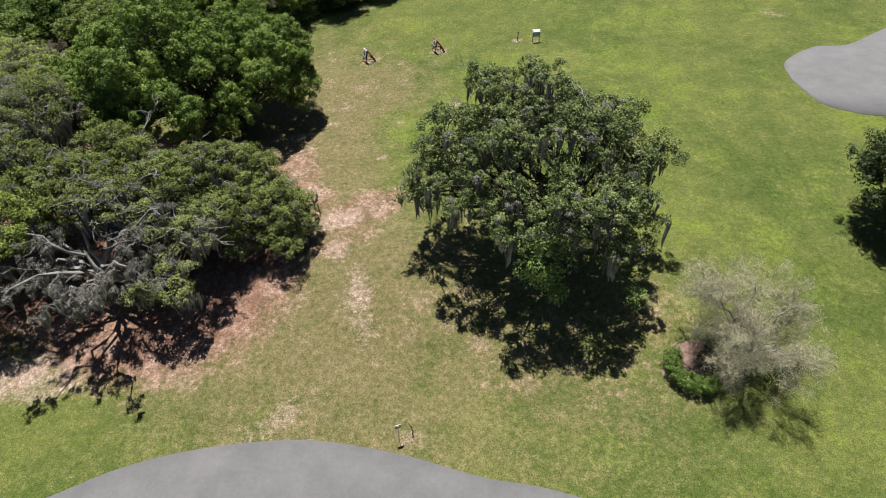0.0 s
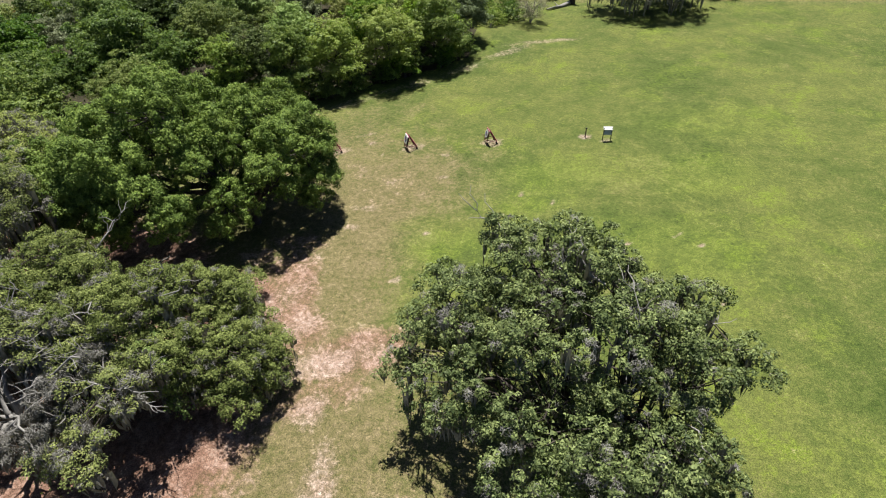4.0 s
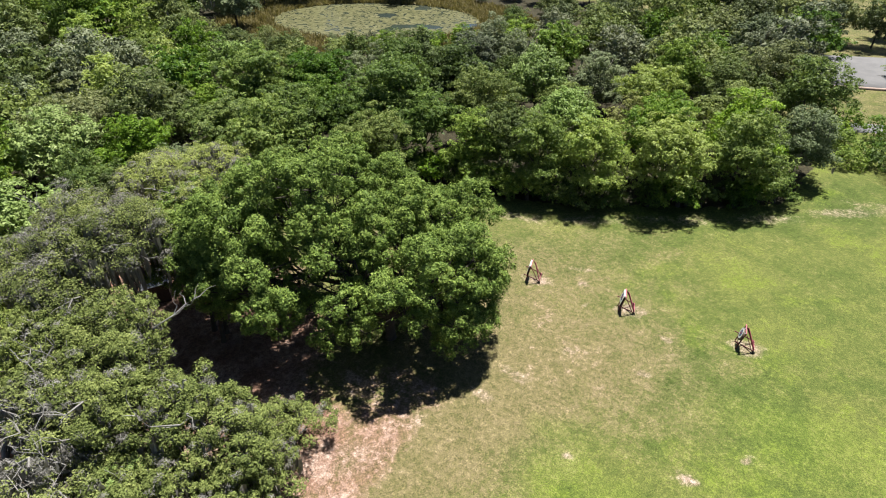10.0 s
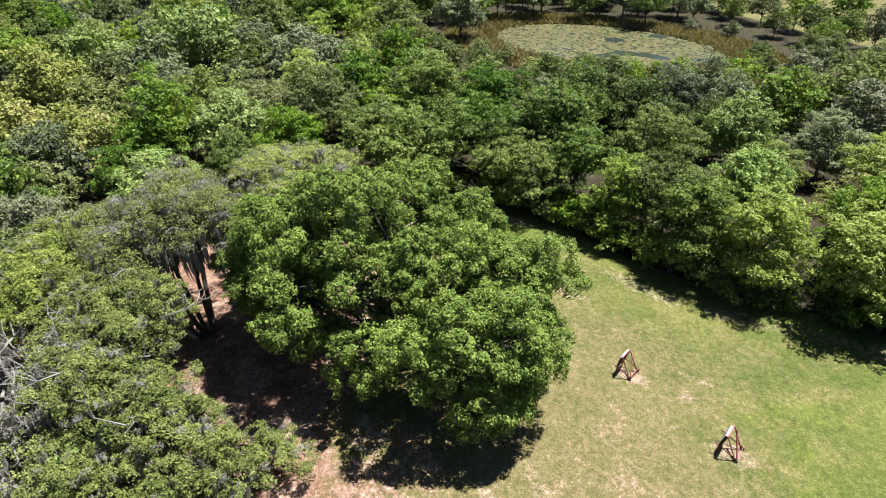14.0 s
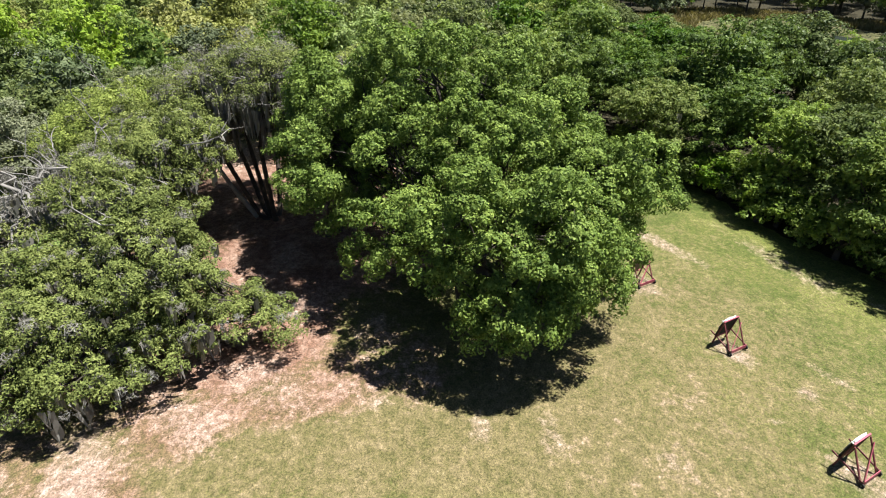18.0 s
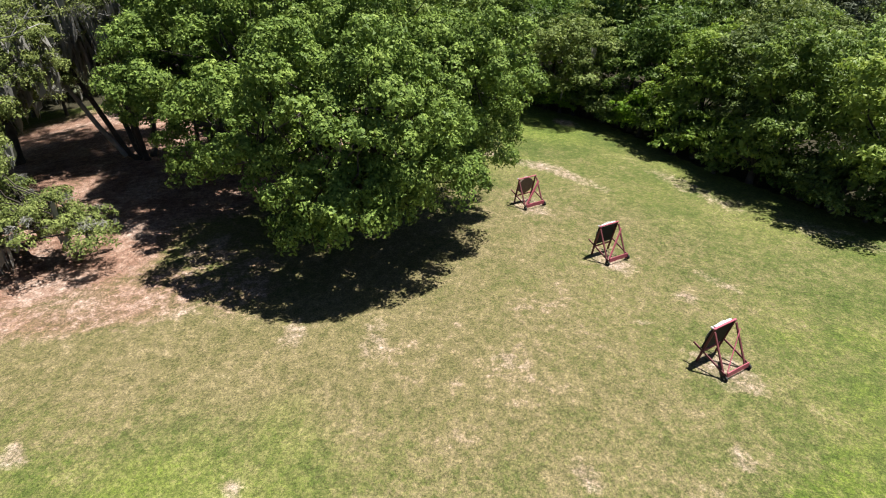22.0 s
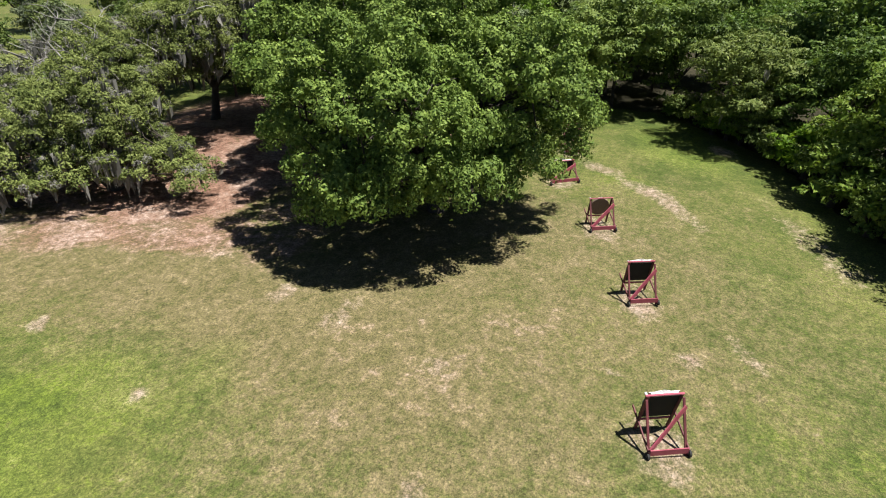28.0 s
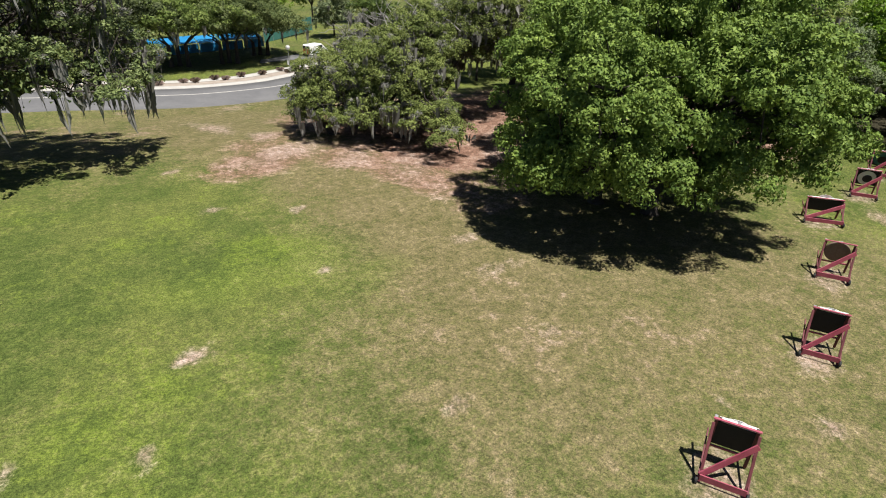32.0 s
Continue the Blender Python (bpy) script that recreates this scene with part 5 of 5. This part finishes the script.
strip("low_wall", [(-24, 170.4), (-6.4, 178.4), (4, 183.4)], [(-24.2, 171.0), (-6.6, 179.0), (3.8, 184)], M_BRICK, 0.35, "low red-brown brick kerb wall", "low wall", 0.6)
for k, (x, y, s) in enumerate(((-9.5, 138, 1.0), (-11, 150.5, 0.9), (-6.2, 148.5, 1.05), (-7, 133.5, 0.8), (-3.5, 136, 0.75), (-12, 143, 1.0), (-5, 140, 0.8), (3.5, 150, 0.6), (6.5, 153, 0.7))):
    leafy_mound("shrub", "rounded vine-covered green shrub by the drive", x, y, [(0, 0, 1.7 * s, 2.2 * s, 2.2 * s, 1.8 * s), (1.6 * s, 0.6, 1.2 * s, 1.5 * s, 1.5 * s, 1.3 * s)], 320 + k, M_LEAF_WOOD if k % 2 else M_LEAF_DARK, 34, 0.75 * s, 7, 60, 0.3, group="shrubs by the drive")
bare_tree(0.1, 134.6, 7.2, 3.4, 341, "thin leaning tree with sparse yellow-green leaves", 60)
snag = thing("dead_tree", "forked dead tree trunk with torn limbs", "tree", pose(*at(7.9, 147)))
w = Wood()
w.limb([(0, 0, -0.3), (0.1, 0, 1.2), (0.25, 0.1, 3.0), (0.5, 0.1, 4.4)], [0.75, 0.6, 0.5, 0.2], 9)
w.limb([(0.1, 0, 2.2), (-1.4, 0.2, 4.4), (-2.8, 0.4, 6.0)], [0.4, 0.28, 0.1], 7)
w.limb([(0.3, 0, 3.4), (0.9, 0.4, 5.4), (0.7, 0.6, 7.0)], [0.25, 0.14, 0.04], 6)
link("trunk", w.mesh("trunk"), M_BARK, snag)
log = thing("fallen_log", "fallen grey log lying on bare soil", "log", pose(*at(5.0, 143.4)))
w = Wood()
w.limb([(-2.0, -1.2, 0.15), (-0.5, -0.2, 0.3), (1.0, 1.2, 0.35), (2.4, 2.8, 0.5)], [0.16, 0.26, 0.34, 0.42], 8)
w.limb([(0.2, 0.4, 0.4), (-0.6, 1.2, 0.9)], [0.14, 0.05], 6)
link("trunk", w.mesh("trunk"), M_BARK_PALE, log)
for x, y, s, seed in ((22.6, 143.5, 1.3, 351), (45, 165, 0.95, 352), (36, 158, 0.9, 353)):
    grow("live_oak", "broad grey-green moss-hung oak on the far lawn", at(x, y), [(0, 0, 5.6 * s, 7.4 * s, 6.6 * s, 3.8 * s), (-4.6 * s, -1.6, 4.0 * s, 4.4 * s, 4.2 * s, 3.0 * s), (4.6 * s, 1, 4.2 * s, 4.4 * s, 4.6 * s, 3.0 * s), (0, -4 * s, 3.8 * s, 4.6 * s, 3.2 * s, 2.8 * s)],
         seed, M_LEAF_GREY, 120, 1.5, 10, 76, 0.27, quad=False, trunk_r=0.45, moss=2600, moss_len=2.2, low=-0.8, grey=0.3, core=30, share=0.36, group="oaks on the far lawn")

# ---- beyond the road ----
for x, y, s, seed in ((-13.0, -2.5, 1.15, 361), (-20.0, -3.0, 1.1, 362), (-26.5, -9, 0.8, 363), (-5, -2.5, 1.2, 364), (6, -3, 1.2, 365), (-9, -26, 1.25, 366)):
    grow("live_oak", "low spreading live oak with several trunks beyond the road", at(x, y), [(0, 0, 5.8 * s, 6.8 * s, 6.4 * s, 2.9 * s), (4 * s, 1.5, 5.2 * s, 4.4 * s, 4.4 * s, 1.9 * s), (-4 * s, 1.5, 5.2 * s, 4.4 * s, 4.4 * s, 1.9 * s)],
         seed, M_LEAF_WOOD_OAK, 150, 1.4, 9, 100, 0.25, dome=0.2, apart=0.48, core=40, flat=0.6, quad=False, trunk_r=0.3, stems=[(0, 0), (1.2, 0.5), (-1.0, 0.8)], fork=0.45, moss=120, low=-0.1, group="oaks beyond the road")
for k, (x, y, s) in enumerate(((-11, 9.4, .8), (-12.4, 9.8, 1), (-15, 8.6, .9), (-16.2, 9.3, .9), (-18.6, 7.8, 1), (-21.6, 7.4, 1), (-24.8, 5.4, .8), (-25.4, 7.0, .8), (-27, 5.4, .8), (-8, 10.2, .9), (-5, 10.0, 1), (-1.5, 9.6, 1))):
    g = thing("ornamental_grass", "brownish tuft of ornamental grass in the mulch bed", "grass tuft", pose(*at(x, y)), "grass tufts along the kerb")
    rng = rng_of(400 + k)
    V, F = [], []
    for q in range(150):
        a, t = rng.uniform(0, 6.28), rng.uniform(0.15, 0.9)
        r0, hh = rng.uniform(0, 0.12), rng.uniform(0.5, 0.9) * s
        ux, uy = -math.sin(a) * 0.02, math.cos(a) * 0.02
        cx, cy = math.cos(a), math.sin(a)
        V += [(cx * r0 - ux, cy * r0 - uy, 0.05), (cx * r0 + ux, cy * r0 + uy, 0.05), (cx * (r0 + t * 0.4) + ux, cy * (r0 + t * 0.4) + uy, hh * 0.8), (cx * (r0 + t * 0.75), cy * (r0 + t * 0.75), hh * (1.0 - 0.5 * t))]
    link("blades", array_mesh("blades", V, np.arange(len(V)).reshape(-1, 4)), M_STRAW if k % 3 else M_BRICK, g)

lamp = thing("street_lamp", "white globe lamp on a thin post with a pale notice", "street lamp", pose(*at(-27.0, 3.2)))
part("post", cyl(bmesh.new(), 0.06, 0.05, 2.6, pose(0, 0, 1.3), 10), M_METAL, lamp)
bm = bmesh.new()
bmesh.ops.create_uvsphere(bm, u_segments=16, v_segments=10, radius=0.32, matrix=pose(0, 0, 2.85))
part("globe", bm, M_WHITE, lamp, "white globe", True)
part("base_plate", cyl(bmesh.new(), 0.2, 0.16, 0.12, pose(0, 0, 0.06), 12), M_CONCRETE, lamp)
part("notice", box(bmesh.new(), (0.5, 0.04, 0.6), pose(0.1, -0.1, 0.7, 0, 0, 30), 0.01), M_WHITE, lamp, "white notice board")
sign = thing("sign_post", "thin grey sign post at the road's edge", "sign", pose(*at(-3.7, 22.3), 0, 0, 20))
part("post", box(bmesh.new(), (0.05, 0.05, 2.0), pose(0, 0, 1.0)), M_METAL, sign)
part("panel", box(bmesh.new(), (0.5, 0.03, 0.45), pose(0, 0.03, 1.8), 0.01), M_METAL, sign)


def van(m):
    root = thing("van", "white panel van with orange markings at its rear", "van", m)
    bm = bmesh.new()
    prof = [(-2.1, 0.35), (-2.12, 1.75), (-1.95, 1.92), (0.55, 1.9), (1.25, 1.15), (2.05, 0.95), (2.15, 0.4)]
    lo = [bm.verts.new((x, -0.86, z)) for x, z in prof]
    hi = [bm.verts.new((x, 0.86, z)) for x, z in prof]
    bm.faces.new(lo)
    bm.faces.new(hi[::-1])
    for k in range(len(prof)):
        j = (k + 1) % len(prof)
        bm.faces.new((lo[k], lo[j], hi[j], hi[k]))
    bmesh.ops.bevel(bm, geom=bm.edges[:], offset=0.06, segments=2, affect="EDGES")
    part("body", bm, M_VAN, root, smooth=False)
    part("windscreen", box(bmesh.new(), (0.03, 1.45, 0.78), pose(0.93, 0, 1.54, 0, -43, 0), 0.01), M_GLASS, root)
    for s in (-1, 1):
        part("side_window", box(bmesh.new(), (0.85, 0.02, 0.42), pose(0.2, s * 0.865, 1.5), 0.01), M_GLASS, root)
        part("rear_marking", box(bmesh.new(), (0.02, 0.62, 0.8), pose(-2.135, s * 0.42, 0.95), 0.005), M_ORANGE, root, "orange rear marking")
        part("rear_window", box(bmesh.new(), (0.02, 0.6, 0.36), pose(-2.135, s * 0.42, 1.58), 0.005), M_GLASS, root)
        part("side_stripe", box(bmesh.new(), (1.5, 0.02, 0.14), pose(-1.1, s * 0.872, 0.78), 0.004), M_BLUE, root, "blue side stripe")
        part("mirror", box(bmesh.new(), (0.1, 0.16, 0.2), pose(0.75, s * 0.95, 1.2), 0.02), M_RUBBER, root)
        part("tail_light", box(bmesh.new(), (0.03, 0.1, 0.3), pose(-2.12, s * 0.8, 0.95), 0.01), M_WOOD_RED, root)
        for x in (-1.35, 1.35):
            wheel = part("wheel", cyl(bmesh.new(), 0.33, 0.33, 0.22, pose(x, s * 0.78, 0.33, 90), 20), M_RUBBER, root)
            part("rim", cyl(bmesh.new(), 0.19, 0.19, 0.24, pose(x, s * 0.78, 0.33, 90), 12), M_METAL, wheel)
    part("bumper", box(bmesh.new(), (0.14, 1.7, 0.2), pose(-2.14, 0, 0.45), 0.03), M_DARK_METAL, root)
    return root


M_VAN = plain("white_car_paint", (0.70, 0.70, 0.69), (0.80, 0.80, 0.79), 0.35, 2.0, 0, 0.02)
M_ORANGE = plain("orange_marking", (0.60, 0.16, 0.05), (0.75, 0.24, 0.08), 0.5, 3.0)
van(pose(-34.5, -5.0, gz(-34.5, -5) + 0.09, 0, 0, 202))
strip("side_road", [(-24, -1.5), (-31, -3.2), (-38, -3.8), (-52, -2)], [(-25, -4.0), (-32, -7.4), (-39, -8.2), (-54, -7)], M_ASPHALT, 0.07, "grey side road behind the verge", "road")
pool = thing("blue_awning", "row of low bright blue awnings with hanging sides behind the oaks", "awning", pose(-19.5, -13.6, gz(-19.5, -13.6), 0, 0, 2))
for k in range(5):
    part("canopy", box(bmesh.new(), (3.3, 3.5, 0.10), pose(-7 + k * 3.5, 0, 2.0 + 0.1 * (k % 2), -10), 0.03), M_BLUE, pool)
    part("side_cloth", box(bmesh.new(), (3.25, 0.04, 1.3), pose(-7 + k * 3.5, 1.74, 1.0), 0.01), M_BLUE, pool, "hanging blue side cloth")
    for q in (-1, 1):
        part("pole", cyl(bmesh.new(), 0.04, 0.04, 2.2, pose(-8.7 + k * 3.5, q * 1.66, 1.1), 8), M_METAL, pool)
fence = thing("screen_fence", "tall fence covered with green windscreen fabric", "fence", pose(-38, -27, gz(-38, -27), 0, 0, 40))
for k in range(7):
    part("post", cyl(bmesh.new(), 0.05, 0.05, 3.2, pose(-9 + k * 3, 0, 1.5), 8), M_METAL, fence)
    if k < 6:
        part("fabric", box(bmesh.new(), (2.9, 0.03, 2.6), pose(-7.5 + k * 3, 0, 1.5), 0.01), M_GREEN_SCREEN, fence)
house = thing("pale_house", "pale single-storey building among the trees", "building", pose(-98, -14, gz(-98, -14), 0, 0, 24))
part("wall", box(bmesh.new(), (18, 9, 4.4), pose(0, 0, 1.6), 0.02), M_WHITE, house)
for s in (-1, 1):
    part("roof", box(bmesh.new(), (19.2, 5.5, 0.18), pose(0, s * 2.5, 4.75, -s * 22), 0.03), M_METAL, house)
for k in range(4):
    win = part("window", box(bmesh.new(), (1.5, 0.08, 1.3), pose(-6.5 + k * 4.2, 4.52, 1.9), 0.01), M_WHITE, house)
    part("pane", box(bmesh.new(), (1.3, 0.06, 1.1), pose(-6.5 + k * 4.2, 4.56, 1.9)), M_GLASS, win)
strip("sandy_track", curve([(-96, 34), (-101, 37), (-110, 38.5), (-121, 39.5), (-135, 44)], 30), curve([(-97, 37), (-102, 40), (-110, 42), (-121, 43), (-134, 48)], 30), M_SAND, 0.04, "pale sandy track through the wood", "track")

# ---- pond ----
bm = bmesh.new()
pz = gz(-125, 148) + 0.35
ring = []
for k in range(64):
    a = 2 * math.pi * k / 64
    u, v = 33 * math.cos(a) * (1 + 0.07 * math.sin(3 * a)), 23 * math.sin(a) * (1 + 0.08 * math.cos(2 * a))
    c, s = math.cos(radians(35)), math.sin(radians(35))
    ring.append(bm.verts.new((-131 + u * c - v * s, 150 + u * s + v * c, pz)))
f = bm.faces.new(ring)
r = bmesh.ops.extrude_face_region(bm, geom=[f])
for v in r["geom"]:
    if isinstance(v, bmesh.types.BMVert):
        v.co.z -= 1.5
tagged(part("water", bm, M_WATER), "still pond water half covered with lily pads", "pond", kind="structure")
rng = rng_of(900)
V, F = [], []
for _ in range(6500):
    a, q = rng.uniform(0, 6.28), math.sqrt(rng.random()) * 0.97
    u, v = 31 * q * math.cos(a), 21 * q * math.sin(a)
    if noise.noise((u * 0.09, v * 0.09, 2.0)) < -0.38:
        continue
    x, y, r = -131 + u * c - v * s, 150 + u * s + v * c, rng.uniform(0.25, 0.6)
    b = len(V)
    t = rng.uniform(0, 6.28)
    z = pz + 0.012 + rng.uniform(0, 0.03)
    for k in range(6):
        V.append((x + r * math.cos(t + k * 1.047), y + r * math.sin(t + k * 1.047), z + rng.uniform(0, 0.02)))
    F.append(tuple(range(b, b + 6)))
tagged(link("lily_pads", array_mesh("lily_pads", V, F), M_PAD), "floating pale green lily pads on the pond", "water plants", kind="stuff")
V = []
for _ in range(22000):
    a, q = rng.uniform(0, 6.28), rng.uniform(0.90, 1.40)
    u, v = 33 * q * math.cos(a), 24 * q * math.sin(a)
    if rng.random() < 0.3 and math.sin(a) < 0:
        continue
    x, y = -131 + u * c - v * s, 150 + u * s + v * c
    h, t = rng.uniform(0.8, 2.0), rng.uniform(0, 3.14)
    V += [(x - 0.35 * math.cos(t), y - 0.35 * math.sin(t), pz - 0.3), (x + 0.35 * math.cos(t), y + 0.35 * math.sin(t), pz - 0.3), (x + rng.uniform(-1.2, 1.2), y + rng.uniform(-1.2, 1.2), pz + 0.7 * h)]
tagged(link("marsh_reeds", array_mesh("marsh_reeds", V, np.arange(len(V)).reshape(-1, 3)), M_REED), "yellow-green reeds along the pond's bank", "reeds", kind="stuff")

# ---- park trees beyond ----
for kind, x, y, s in (("oak", -50, -14, .9), ("oak", -55, 20, 1.0), ("grey", -48, 21, .9), ("oak", -60, 27, .95), ("grey", -46, -24, .9), ("grey", -60, -10, .9), ("oak", -68, -4, .85), ("grey", -56, 2, .75), ("dark", -30, -48, 1.1), ("dark", -20, -45, 1.1),
                      ("broad", -42, -52, 1.1), ("dark", -10, -40, 1.1), ("dark", 0, -38, 1.1), ("dark", -52, -50, 1.2), ("dark", -62, -44, 1.1), ("grey", -70, -30, 1.0), ("oak", -66, -18, .9), ("oak", 14, -30, 1.1),
                      ("grey", -74, 14, .8), ("grey", -64, 22, .8), ("oak", -72, 30, .85), ("grey", -82, 6, .9), ("oak", -88, 22, .9), ("dark", -80, -50, 1.2), ("dark", -95, -40, 1.2), ("grey", -84, -24, .9),
                      ("oak", -22, 222, 1.0), ("dark", -2, 212, 1.0), ("oak", 12, 205, 1.0), ("grey", -32, 170, 1.0), ("oak", -22, 210, 1.1), ("dark", 26, 200, 1.0), ("broad", -13, 187.5, .35), ("broad", -10, 189, .35)):
    plant(kind, x, y, s)
